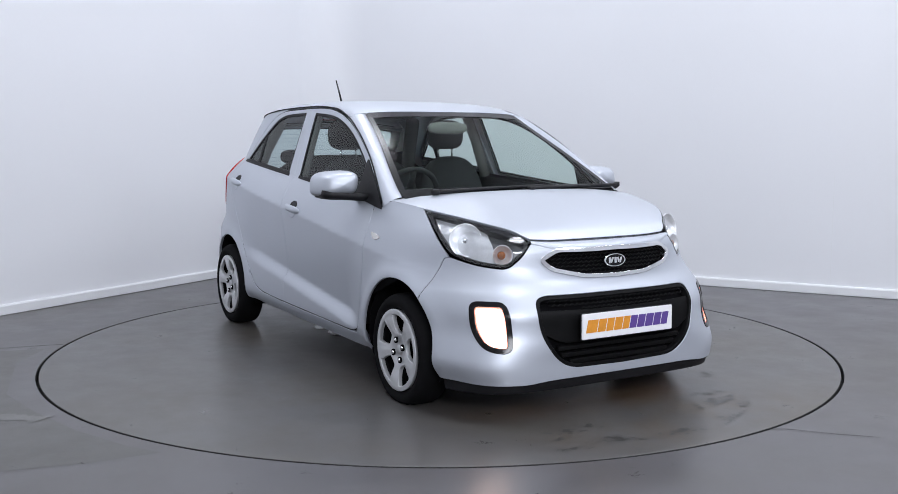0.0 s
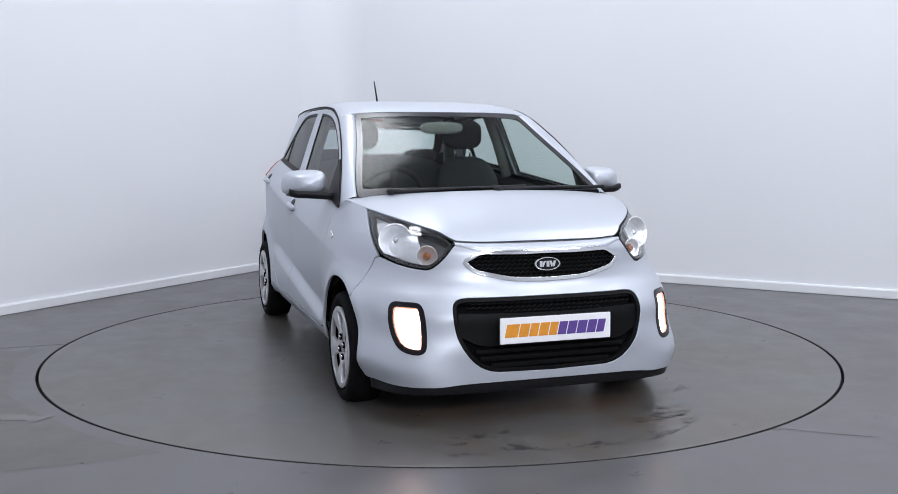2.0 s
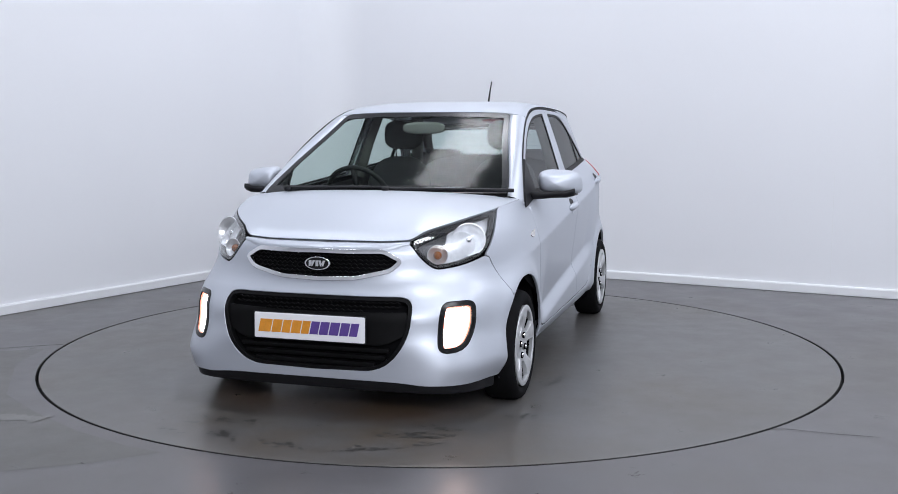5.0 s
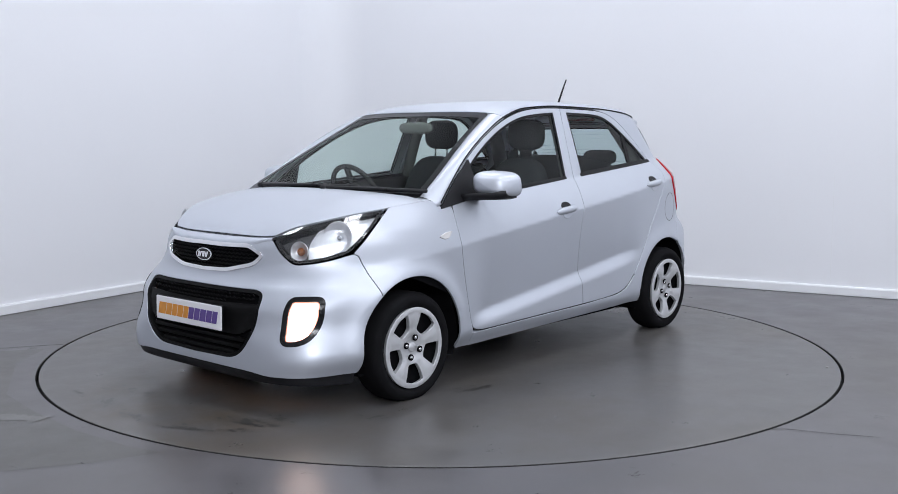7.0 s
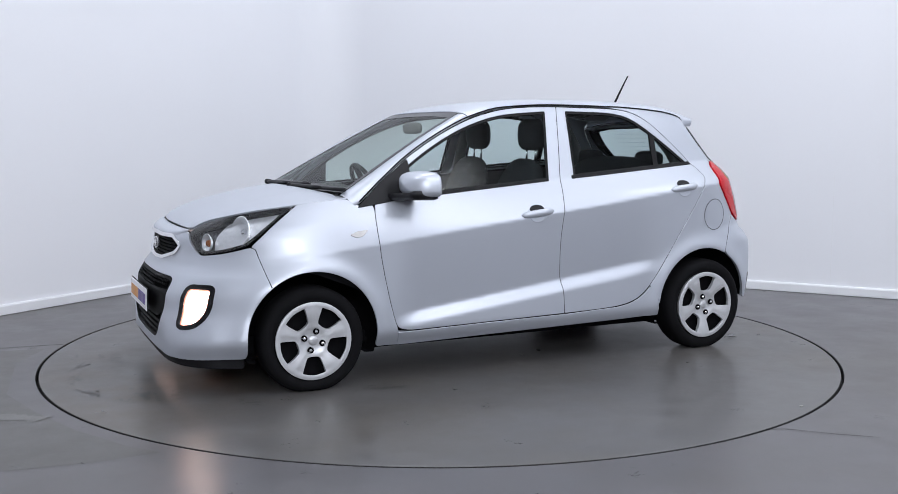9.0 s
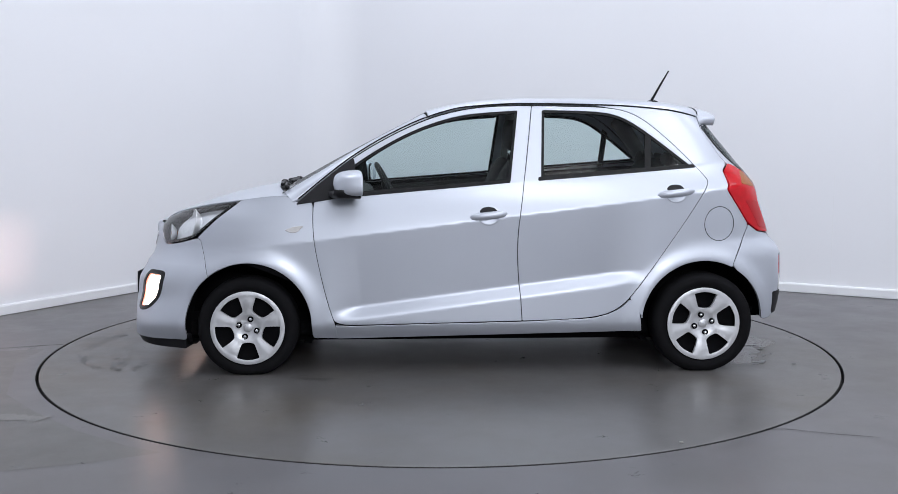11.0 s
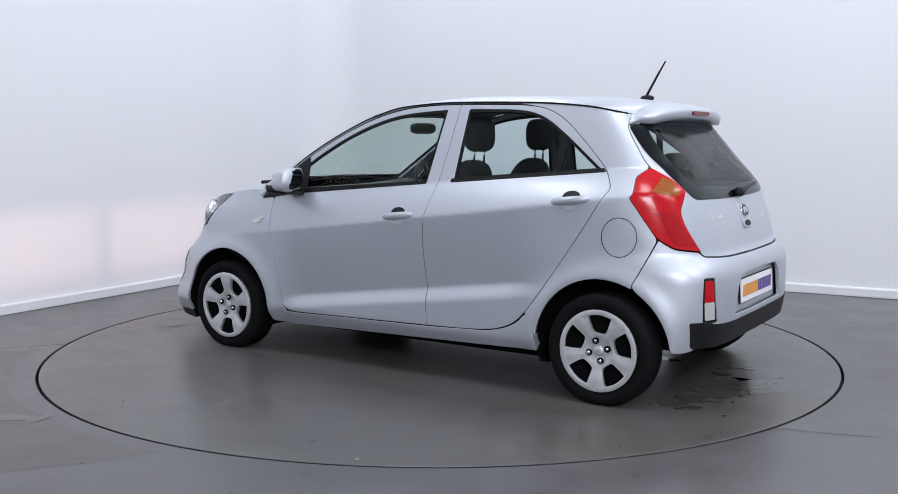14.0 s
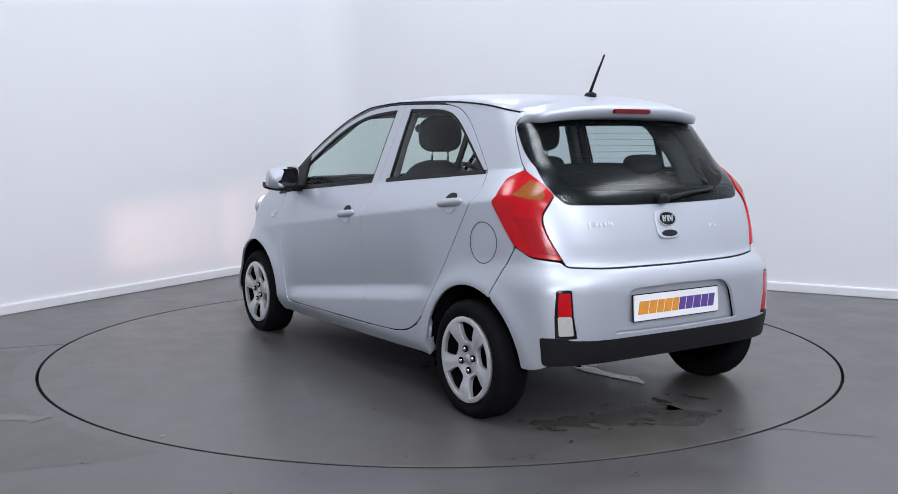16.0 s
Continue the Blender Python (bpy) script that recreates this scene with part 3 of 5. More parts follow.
def back(u, z):
    return end_point(u, z, XS_R, tail_x(z), tail_n(z))


def u_of(fmap, axis, value, z):
    """Where along the nose or tail the given y (or x) is reached at height z."""
    lo, hi = 0.0, K * math.pi / 2
    for _ in range(40):
        mid = (lo + hi) / 2
        p = fmap(mid, z)
        low = p.y < value if axis == "y" else abs(p.x) > abs(value)
        lo, hi = (mid, hi) if low else (lo, mid)
    return lo


def fy(y, z, *r):
    return (u_of(front, "y", y, z), z, *r)


def fx(x, z, *r):
    return (u_of(front, "x", x, z), z, *r)


def by(y, z, *r):
    return (u_of(back, "y", y, z), z, *r)


def bx(x, z, *r):
    return (u_of(back, "x", x, z), z, *r)


def along(f, p, q, n=6, r=0.004):
    """Points on a straight line in side view, as nose or tail outlines."""
    return [f(p[0] + (q[0] - p[0]) * i / n, p[1] + (q[1] - p[1]) * i / n, r) for i in range(n + 1)]


def whole(half):
    """A symmetrical outline from its left half, given from the top middle round to the bottom middle."""
    return [*half, *[(-p[0], *p[1:]) for p in reversed(half)]]


def arch(cx, r, a0, a1, n=14, squash=1.0):
    return [(cx + r * math.cos(radians(a0 + (a1 - a0) * i / n)), HUB_Z + r * squash * math.sin(radians(a0 + (a1 - a0) * i / n)), 0.03) for i in range(n + 1)]


ARCH_R = 0.327
drip_z = curve((-1.30, 1.318), (-1.24, 1.335), (-1.0, 1.383), (-0.7, 1.404), (-0.27, 1.411), (0.046, 1.394), (0.237, 1.347), (0.44, 1.258), (0.643, 1.140), (0.80, 1.022), (0.94, 0.905))
roof_z = curve((-1.36, 1.374), (-1.25, 1.403), (-1.0, 1.437), (-0.6, 1.452), (-0.3, 1.453), (-0.1, 1.443), (0.1, 1.418), (0.27, 1.379), (0.40, 1.33))

# Outlines of the openings in the side, in (x, z).
b_line = [(-0.300, 1.408), (-0.275, 1.2), (-0.248, 1.0), (-0.212, 0.80), (-0.205, 0.62), (-0.225, 0.40), (-0.233, 0.277)]
front_edge = [(0.742, 0.256), (0.768, 0.33), (0.80, 0.45), (0.842, 0.65), (0.856, 0.80), (0.852, 0.915)]
frame_top = [(0.80, 1.014), (0.643, 1.132), (0.44, 1.250), (0.237, 1.339), (0.046, 1.386), (-0.12, 1.400)]
rear_edge = [(-0.68, 1.395), (-0.80, 1.378), (-0.90, 1.330), (-1.02, 1.228), (-1.165, 1.085), (-1.218, 1.005), (-1.13, 0.86), (-1.016, 0.69), (-0.866, 0.478), (-0.76, 0.345), (-0.64, 0.296)]
FRONT_DOOR = outline([(x, z, 0.10) for x, z in front_edge] + [(x, z, 0.15) for x, z in frame_top] + [(b_line[0][0], b_line[0][1] - 0.006, 0.008)] + [(x, z, 0.12) for x, z in b_line[1:-1]] + [(-0.233, 0.277, 0.008)])
REAR_DOOR = outline([(-0.300, 1.402, 0.008)] + [(x, z, 0.10) for x, z in rear_edge[:5]] + [(-1.218, 1.005, 0.02)] + [(x, z, 0.12) for x, z in rear_edge[6:]] + [(-0.45, 0.283, 0.1), (-0.233, 0.277, 0.008)] + [(x, z, 0.12) for x, z in reversed(b_line[1:-1])])
FRONT_LIGHT = outline([(0.855, 0.922, 0.01), (0.643, 1.098, 0.1), (0.43, 1.228, 0.2), (0.237, 1.312, 0.2), (0.05, 1.360, 0.2), (-0.226, 1.378, 0.012), (-0.178, 0.999, 0.012)])
REAR_LIGHT = outline([(-0.336, 1.017, 0.012), (-0.352, 1.380, 0.012), (-0.66, 1.374, 0.12), (-0.79, 1.345, 0.10), (-0.93, 1.252, 0.15), (-1.148, 1.080, 0.015)])

front_doors = both("front_door", lambda: panel(side, FRONT_DOOR, [FRONT_LIGHT], gap=0.0035, step=0.014), PAINT, car)
rear_doors = both("rear_door", lambda: panel(side, REAR_DOOR, [REAR_LIGHT], gap=0.0035, step=0.014), PAINT, car)
both("window_seal", lambda: panel(side, FRONT_LIGHT, [inset(FRONT_LIGHT, 0.014)], lift=-0.003, depth=0.010), SEAL, front_doors, "black rubber window seal")
both("window_seal", lambda: panel(side, REAR_LIGHT, [inset(REAR_LIGHT, 0.014)], lift=-0.003, depth=0.010), SEAL, rear_doors, "black rubber window seal")
both("side_window", lambda: panel(side, inset(FRONT_LIGHT, 0.008), step=0.05, lift=-0.007, depth=0.0), GLASS, front_doors, "tinted side window")
both("side_window", lambda: panel(side, inset(REAR_LIGHT, 0.008), step=0.05, lift=-0.007, depth=0.0), GLASS, rear_doors, "tinted side window")
both("window_bar", lambda: panel(side, outline([(-0.892, 1.048), (-0.924, 1.052), (-0.936, 1.262), (-0.906, 1.285)], 0.004), lift=-0.004, depth=0.012), SEAL, rear_doors, "black upright bar in the rear window")
belt = outline([(0.86, 0.908), (0.86, 0.922), (-0.17, 1.012), (-0.174, 0.998)], 0.003)
both("belt_strip", lambda: panel(side, belt, lift=0.004, depth=0.008), SEAL, front_doors, "black strip under the window")
belt2 = outline([(-0.325, 1.008), (-0.325, 1.024), (-1.15, 1.090), (-1.16, 1.076)], 0.003)
both("belt_strip", lambda: panel(side, belt2, lift=0.004, depth=0.008), SEAL, rear_doors, "black strip under the window")

# Dark lining behind the joints between the panels.
LINER = outline([(1.30, 0.62), (0.93, 0.90), (0.60, 0.945), (-1.10, 1.06), (-1.25, 0.98), (-1.20, 0.66), (-0.86, 0.46), (-0.80, 0.24), (0.80, 0.22), (0.86, 0.44)], 0.03)
both("inner_panel", lambda: panel(side, LINER, step=0.06, lift=-0.018, depth=0.0), VOID, car, "dark inner side panel")

# Bonnet: a height field, with a soft dome and raised edges.
hood_c = curve((0.90, 0.985), (1.05, 0.975), (1.2, 0.953), (1.4, 0.908), (1.55, 0.858), (1.64, 0.818), (1.69, 0.784), (1.75, 0.745))


def hood(x, y):
    q = abs(y) / 0.66
    return Vector((x, y, hood_c(x) - 0.030 * q**2.4 * smooth(1.75, 1.2, x) - 0.008 * q**2 + 0.006 * math.exp(-((q - 0.62) / 0.12) ** 2) * smooth(1.0, 1.3, x)))




def hood_edge(x):
    """Half the bonnet's width where it meets the car's side."""
    y = 0.6
    for _ in range(60):
        y = 0.5 * y + 0.5 * side_y(x, hood(x, y).z)
    return y


EDGE_X = (1.66, 1.62, 1.56, 1.48, 1.40, 1.32, 1.232)

# The line between tailgate and quarter panel.
HATCH_EDGE = [by(0.548, 1.292, 0.02), by(0.566, 1.24, 0.05), by(0.580, 1.18, 0.05), by(0.592, 1.13, 0.04), by(0.597, 1.096, 0.01)]
TIP = back(*HATCH_EDGE[-1][:2])

# Fender, sill and quarter panel.
FENDER = outline([(x, z, 0.10) for x, z in front_edge] + [(0.935, 0.898, 0.01), (0.99, hood(0.99, hood_edge(0.99)).z, 0.03), (1.10, hood(1.10, hood_edge(1.10)).z, 0.05), (1.232, hood(1.232, hood_edge(1.232)).z, 0.01), (1.285, 0.868, 0.05), (1.355, 0.816, 0.05), (1.415, 0.761, 0.05), (1.470, 0.708, 0.02), (1.447, 0.70, 0.004)]
                 + [(1.395, 0.515, 0.004)] + arch(WHEEL_X, ARCH_R, 52, 172) + [(0.862, 0.185, 0.02), (0.735, 0.178, 0.004)])
both("front_fender", lambda: panel(side, FENDER, gap=0.003, step=0.015), PAINT, car)
SILL = outline([(0.735, 0.178), (0.742, 0.250), (0.3, 0.262, 0.05), (-0.233, 0.272, 0.05), (-0.64, 0.290, 0.08), (-0.76, 0.340, 0.08), (-0.80, 0.39, 0.02), (-0.845, 0.36, 0.03), (-0.868, 0.215, 0.01)], 0.004)
both("sill", lambda: panel(side, SILL, gap=0.002, depth=0.05), PAINT, car)
quarter = [(-0.80, 0.395, 0.01)] + [(x, z, 0.12) for x, z in reversed(rear_edge[6:9])] + [(-1.218, 1.005, 0.02)] + [(x, z, 0.10) for x, z in reversed(rear_edge[:5])] + [
    (-0.62, 1.408, 0.01), (-0.8, 1.405, 0.1), (-1.0, 1.389, 0.1), (-1.215, 1.346, 0.01)] + [(back(*p[:2]).x + 0.001, p[1], 0.02) for p in HATCH_EDGE] + [(TIP.x + 0.040, 1.060, 0.01), (-1.325, 0.982, 0.02), (-1.311, 0.965, 0.02), (-1.44, 0.777, 0.02)] + [
    (-1.345, 0.570, 0.01)] + [(-x, z, r) for x, z, r in arch(WHEEL_X, ARCH_R, 62, 176)] + [(-0.862, 0.30, 0.02)]
both("quarter_panel", lambda: panel(side, outline(quarter), gap=0.003, step=0.015), PAINT, car)

# Wheel arches: a black bowl behind each opening.


def arch_bowl(cx):
    rows = []
    for y in (0.765, 0.70, 0.50, 0.47):
        r = ARCH_R + 0.012 if y > 0.48 else 0.05
        rows.append([Vector((cx + r * math.cos(radians(-35 + 250 * i / 30)), min(y, side_y(min(max(cx + r * math.cos(radians(-35 + 250 * i / 30)), -1.6), 1.75), max(0.2, HUB_Z + r * math.sin(radians(-35 + 250 * i / 30)))) - 0.012),
                             max(0.28 if cx < 0 and math.cos(radians(-35 + 250 * i / 30)) < -0.2 else 0.16, HUB_Z + r * math.sin(radians(-35 + 250 * i / 30))))) for i in range(31)])
    return grid(rows)


for cx in (WHEEL_X, -WHEEL_X):
    both("wheel_arch_liner", lambda: arch_bowl(cx), VOID, car, "black wheel arch liner")

# Roof, pillars and windscreen.


def roof(x, v):
    ye, zd = side_y(x, drip_z(x)), drip_z(x)
    return Vector((x, v * ye / 0.55, zd + (roof_z(x) - zd) * max(0.0, 1 - abs(v / 0.55) ** 3.4) ** 0.52))


def screen_x(z):
    return 1.095 - 1.72 * (z - 0.93) - 0.33 * (z - 0.93) ** 2


def screen(y, z):
    """The windscreen's surface."""
    return Vector((screen_x(z) - 0.035 * (y / 0.6) ** 2 * (1 - 0.5 * smooth(1.0, 1.38, z)), y, z - 0.006 * (abs(y) / 0.6) ** 2))


def screen_edge(z):
    return 0.664 - 0.143 * smooth(0.90, 1.42, z) - 0.08 * (z - 0.97)


ROOF = outline([(-1.272, 0.0, 0.01), (-1.270, 0.35, 0.1), (-1.262, 0.549, 0.01), (-0.6, 0.549, 0.01), (0.1, 0.549, 0.01), (0.255, 0.549, 0.01), (0.262, 0.40, 0.1), (0.268, 0.0, 0.1),
                (0.262, -0.40, 0.1), (0.255, -0.549, 0.01), (0.1, -0.549, 0.01), (-0.6, -0.549, 0.01), (-1.262, -0.549, 0.01), (-1.270, -0.35, 0.1)])
part("roof", panel(roof, ROOF, step=0.04, gap=0.001, side=Vector((0, 0, 1))), PAINT, car)


def pillar():
    rows = []
    for i in range(25):
        s = i / 24
        x = 0.955 + (0.252 - 0.955) * s
        zo = drip_z(x)
        o = Vector((x, side_y(x, zo - 0.008) + 0.002, zo - 0.006))
        zi = 0.955 + (1.362 - 0.955) * s
        p = screen(screen_edge(zi), zi)
        mid = (o + p) / 2 + Vector((0.012, 0.022, 0.018))
        rows.append([o + Vector((0, -0.015, -0.006))] + [o * (1 - t) ** 2 + mid * 2 * t * (1 - t) + p * t * t for t in [j / 6 for j in range(7)]] + [p + Vector((-0.014, -0.006, -0.01))])
    return grid(rows)


both("a_pillar", pillar, PAINT, car)
both("roof_moulding", lambda: tube([(x, side_y(x, drip_z(x)) + 0.002, drip_z(x) + 0.002) for x in [0.93 - 2.13 * i / 40 for i in range(41)]], 0.004, 6), SEAL, car, "black strip along the roof edge")
WSP = [(0.0, 1.379, 0.1), (0.30, 1.377, 0.1), (screen_edge(1.368) - 0.004, 1.368, 0.025)] + [(screen_edge(z) - 0.004, z, 0.1) for z in (1.25, 1.12, 1.02)] + [(screen_edge(0.945) - 0.004, 0.945, 0.03), (0.3, 0.925, 0.1), (0.0, 0.922, 0.1)]
WS = outline(whole(WSP)[:-1])
FRONTWARD = Vector((1, 0, 0.6))
wind = part("windscreen", panel(screen, WS, step=0.05, depth=0.0, side=FRONTWARD), WIND, car, "tinted laminated windscreen")
part("windscreen_border", panel(screen, WS, [[Vector((p.x, max(p.y, 0.986))) for p in inset(WS, 0.028)]], step=0.03, depth=0.004, lift=0.0015, side=FRONTWARD), TRIM, wind, "black printed border")

# Bonnet.
HP = [(1.694, 0.0, 0.1), (1.692, 0.25, 0.15), (1.684, 0.385, 0.01), *[(x, hood_edge(x), 0.05) for x in EDGE_X], (1.10, hood_edge(1.10), 0.08), (0.985, hood_edge(0.985), 0.02), (1.072, 0.40, 0.2), (1.095, 0.0, 0.2)]
HOOD = outline([*HP, *[(p[0], -p[1], p[2]) for p in reversed(HP[1:-1])]])
part("bonnet", panel(hood, HOOD, step=0.035, gap=0.002, side=Vector((0, 0, 1))), PAINT, car)

# Cowl under the windscreen with both wipers.


def cowl():
    rows = []
    for i in range(33):
        y = -0.66 + 1.32 * i / 32
        a = 1.112 - 0.095 * (abs(y) / 0.66) ** 2
        z = hood(a, y).z
        rows.append([Vector((a + 0.02, y, z - 0.03)), Vector((a - 0.01, y, z - 0.012)), Vector((a - 0.05, y, z - 0.002)), Vector((a - 0.10, y, z + 0.006)), Vector((a - 0.13, y, z + 0.008))])
    return grid(rows)


part("cowl", cowl(), BLACK, car, "black plastic cowl")


def wiper(y0, y1, lift):
    arm = [screen(y0 + (y1 - y0) * t, 0.950 + lift * t) + Vector((0.02, 0, 0.024)) for t in (0, 0.1, 0.3, 0.6, 0.8)]
    bm = tube(arm, 0.012, 6, 0.7)
    blade = [screen(y0 + (y1 - y0) * t, 0.956 + lift * t) + Vector((0.008, 0, 0.014)) for t in (0.25, 0.5, 0.75, 1.0, 1.25)]
    add_to(bm, tube(blade, 0.010, 6))
    add_to(bm, blob(arm[0].x, arm[0].y, arm[0].z, 0.022, 0.022, 0.016, 2.5, 10, 6))
    return bm


part("wiper", wiper(-0.50, 0.08, 0.012), BLACK, car, "black windscreen wiper")
part("wiper", wiper(0.05, 0.56, 0.010), BLACK, car, "black windscreen wiper")

# ---- nose ----
HL = [fy(0.402, 0.774, 0.015), fy(0.455, 0.705, 0.03), fy(0.502, 0.665, 0.03), fy(0.60, 0.678, 0.08), fx(1.478, 0.714, 0.03), fx(1.42, 0.765, 0.05), fx(1.36, 0.820, 0.05), fx(1.29, 0.872, 0.05)]
HL += [fx(x, hood(x, hood_edge(x)).z - 0.003, 0.02) for x in reversed(EDGE_X)]
HEADLIGHT = outline(HL)
bump = [(0.0, 0.750, 0.1), fy(0.30, 0.750, 0.1), fy(0.398, 0.772, 0.01), fy(0.452, 0.702, 0.03), fy(0.502, 0.659, 0.03), fy(0.60, 0.672, 0.08), fx(1.470, 0.706, 0.01), *along(fx, (1.449, 0.698), (1.397, 0.517)),
        *[fx(x, z, 0.02) for x, z, _ in reversed(arch(WHEEL_X, ARCH_R, -10, 48, 12))], fx(1.522, 0.182, 0.01), fy(0.66, 0.180, 0.08), fy(0.50, 0.184, 0.03), fy(0.40, 0.196, 0.08), (0.0, 0.196, 0.1)]
GRILLE = outline(whole([(0.0, 0.739, 0.05), fy(0.12, 0.737, 0.05), fy(0.295, 0.740, 0.02), fy(0.362, 0.702, 0.012), fy(0.325, 0.664, 0.03), fy(0.17, 0.630, 0.03), (0.0, 0.624, 0.05)])[:-1])
INTAKE = outline(whole([(0.0, 0.558, 0.1), fy(0.405, 0.558, 0.04), fy(0.442, 0.535, 0.03), fy(0.450, 0.46, 0.08), fy(0.430, 0.37, 0.06), fy(0.365, 0.278, 0.06), fy(0.285, 0.236, 0.05), (0.0, 0.230, 0.1)])[:-1])
FOG = outline([fy(0.558, 0.530, 0.03), fy(0.553, 0.42, 0.06), fy(0.562, 0.320, 0.04), fy(0.650, 0.328, 0.045), fy(0.674, 0.385, 0.06), fy(0.681, 0.46, 0.05), fy(0.668, 0.530, 0.035)])
FOG_R = [Vector((-p.x, p.y)) for p in reversed(FOG)]
part("front_bumper", panel(front, outline(whole(bump)[:-1]), [GRILLE, INTAKE, FOG, FOG_R], step=0.026, gap=0.0015), PAINT, car)


def nose_strip():
    """The rolled edge from the top of the bumper to the bonnet's front edge."""
    rows = []
    for i in range(41):
        y = -0.398 + 0.796 * i / 40
        u = math.copysign(u_of(front, "y", abs(y), 0.75), y)
        q = abs(y) / 0.398
        a = front(u, 0.748 + 0.020 * smooth(0.75, 1.0, q))
        h = hood(1.699 - 0.012 * q**2, y) + Vector((0, 0, -0.006))
        m = Vector((max(a.x, h.x) + 0.006, y, max(a.z, h.z) + 0.004))
        rows.append([a * (1 - t) ** 2 + m * 2 * t * (1 - t) + h * t * t for t in [j / 6 for j in range(7)]] + [h + Vector((-0.012, 0, -0.012))])
    return grid(rows)


part("nose_panel", nose_strip(), PAINT, car)


def backing(poly, depth, fm=front, step=0.03):
    return panel(fm, poly, step=step, lift=-depth, depth=0.0)


def mesh_of_holes(poly, fm, du, dv, r, lift):
    """A honeycomb screen: rows of short slanting bars within the outline."""
    bm = bmesh.new()
    arr = np.array([(p.x, p.y) for p in poly])
    lo, hi = arr.min(0), arr.max(0)
    row, v = 0, lo[1] + dv * 0.3
    while v < hi[1]:
        us = np.arange(lo[0], hi[0], du)
        ok = inside(poly, np.stack([us, np.full(len(us), v)], 1))
        line = []
        for u, o in zip(us, ok):
            if o:
                line.append(fm(u, v + (dv * 0.22 if (len(line) + row) % 2 else -dv * 0.22)) + Vector((-lift, 0, 0)))
        if len(line) > 2:
            add_to(bm, tube(line, r, 4))
        v += dv
        row += 1
    return bm


grille = part("upper_grille", backing(inset(GRILLE, -0.003), 0.030), VOID, car, "black grille backing")
part("grille_mesh", mesh_of_holes(inset(GRILLE, 0.006), front, 0.014, 0.017, 0.0035, 0.012), DEEP, grille, "black honeycomb mesh")
part("grille_surround", panel(front, inset(GRILLE, -0.011), [inset(GRILLE, 0.004)], lift=0.006, depth=0.020), CHROME, grille, "bright chrome grille frame")
intake = part("lower_grille", backing(inset(INTAKE, -0.003), 0.045), VOID, car, "black intake backing")
part("intake_frame", panel(front, inset(INTAKE, -0.002), [inset(INTAKE, 0.016)], lift=-0.004, depth=0.03), DEEP, intake, "black intake frame")
part("intake_mesh", mesh_of_holes([p for p in outline(whole([(0.0, 0.545, 0.05), fy(0.39, 0.545, 0.03), fy(0.40, 0.50, 0.03), (0.0, 0.492, 0.05)])[:-1])], front, 0.014, 0.016, 0.0035, 0.012), DEEP, intake, "black honeycomb mesh")
bar_poly = outline(whole([(0.0, 0.490, 0.05), fy(0.425, 0.498, 0.01), fy(0.425, 0.40, 0.02), fy(0.33, 0.352, 0.04), (0.0, 0.350, 0.05)])[:-1])
part("plate_carrier", panel(front, bar_poly, lift=-0.014, depth=0.02), DEEP, intake, "black plate carrier")
for z, y in ((0.325, 0.35), (0.292, 0.33), (0.262, 0.28)):
    slat = outline(whole([(0.0, z + 0.008, 0.003), fy(y, z + 0.008, 0.003), fy(y, z - 0.006, 0.003), (0.0, z - 0.006, 0.003)])[:-1], 0.003)
    part("intake_slat", panel(front, slat, lift=-0.016, depth=0.02), DEEP, intake)
LIP = outline(whole([(0.0, 0.192, 0.1), fy(0.40, 0.192, 0.08), fy(0.50, 0.180, 0.03), fy(0.66, 0.176, 0.08), fx(1.53, 0.178, 0.01), fx(1.53, 0.13, 0.01), fy(0.5, 0.140, 0.1), (0.0, 0.140, 0.1)])[:-1])
part("front_lip", panel(front, LIP, lift=-0.012, depth=0.06), BLACK, car, "black lower bumper lip")


def fog_lamp(poly, sign):
    bowl = part("daytime_lamp", panel(front, inset(poly, -0.002), [inset(poly, 0.016)], lift=0.003, depth=0.035), TRIM, car, "lit square daytime running lamp in a black bezel")
    part("lamp_glow", panel(front, inset(poly, 0.017), lift=-0.011, depth=0.004), DRL, bowl, "glowing white lamp face")
    mid = sum(p.x for p in poly) / len(poly)
    c = front(mid, 0.428)
    sides = [[Vector((x, c.y + 0.020 * dy, c.z + 0.0080 * dz)) for dy, dz in ((1, 1), (-1, 1), (-1, -1), (1, -1))] for x in (c.x - 0.048, c.x - 0.098)]
    well = grid(sides, True)
    well.verts.ensure_lookup_table()
    well.faces.new(well.verts[4:8])
    part("beam_well", well, VOID, bowl, "black well behind the lamp face", smooth=False)
    source = bmesh.new()
    source.faces.new([source.verts.new((c.x - 0.0965, c.y + 0.006 * dy, c.z + 0.003 * dz)) for dy, dz in ((1, 1), (-1, 1), (-1, -1), (1, -1))])
    part("lamp_source", source, BEAM, bowl, "small bright light source", smooth=False)
    # The red glow round the lamp face is put into this rim as emission.
    part("lamp_rim", panel(front, inset(poly, 0.013), [inset(poly, 0.0195)], lift=-0.003, depth=0.012), DRL_EDGE, bowl, "lamp rim that emits the red glow round the face")
    part("lamp_bowl", panel(front, inset(poly, 0.002), lift=-0.125, depth=0.0), VOID, bowl, "black lamp bowl")


fog_lamp(FOG, 1)
fog_lamp(FOG_R, -1)


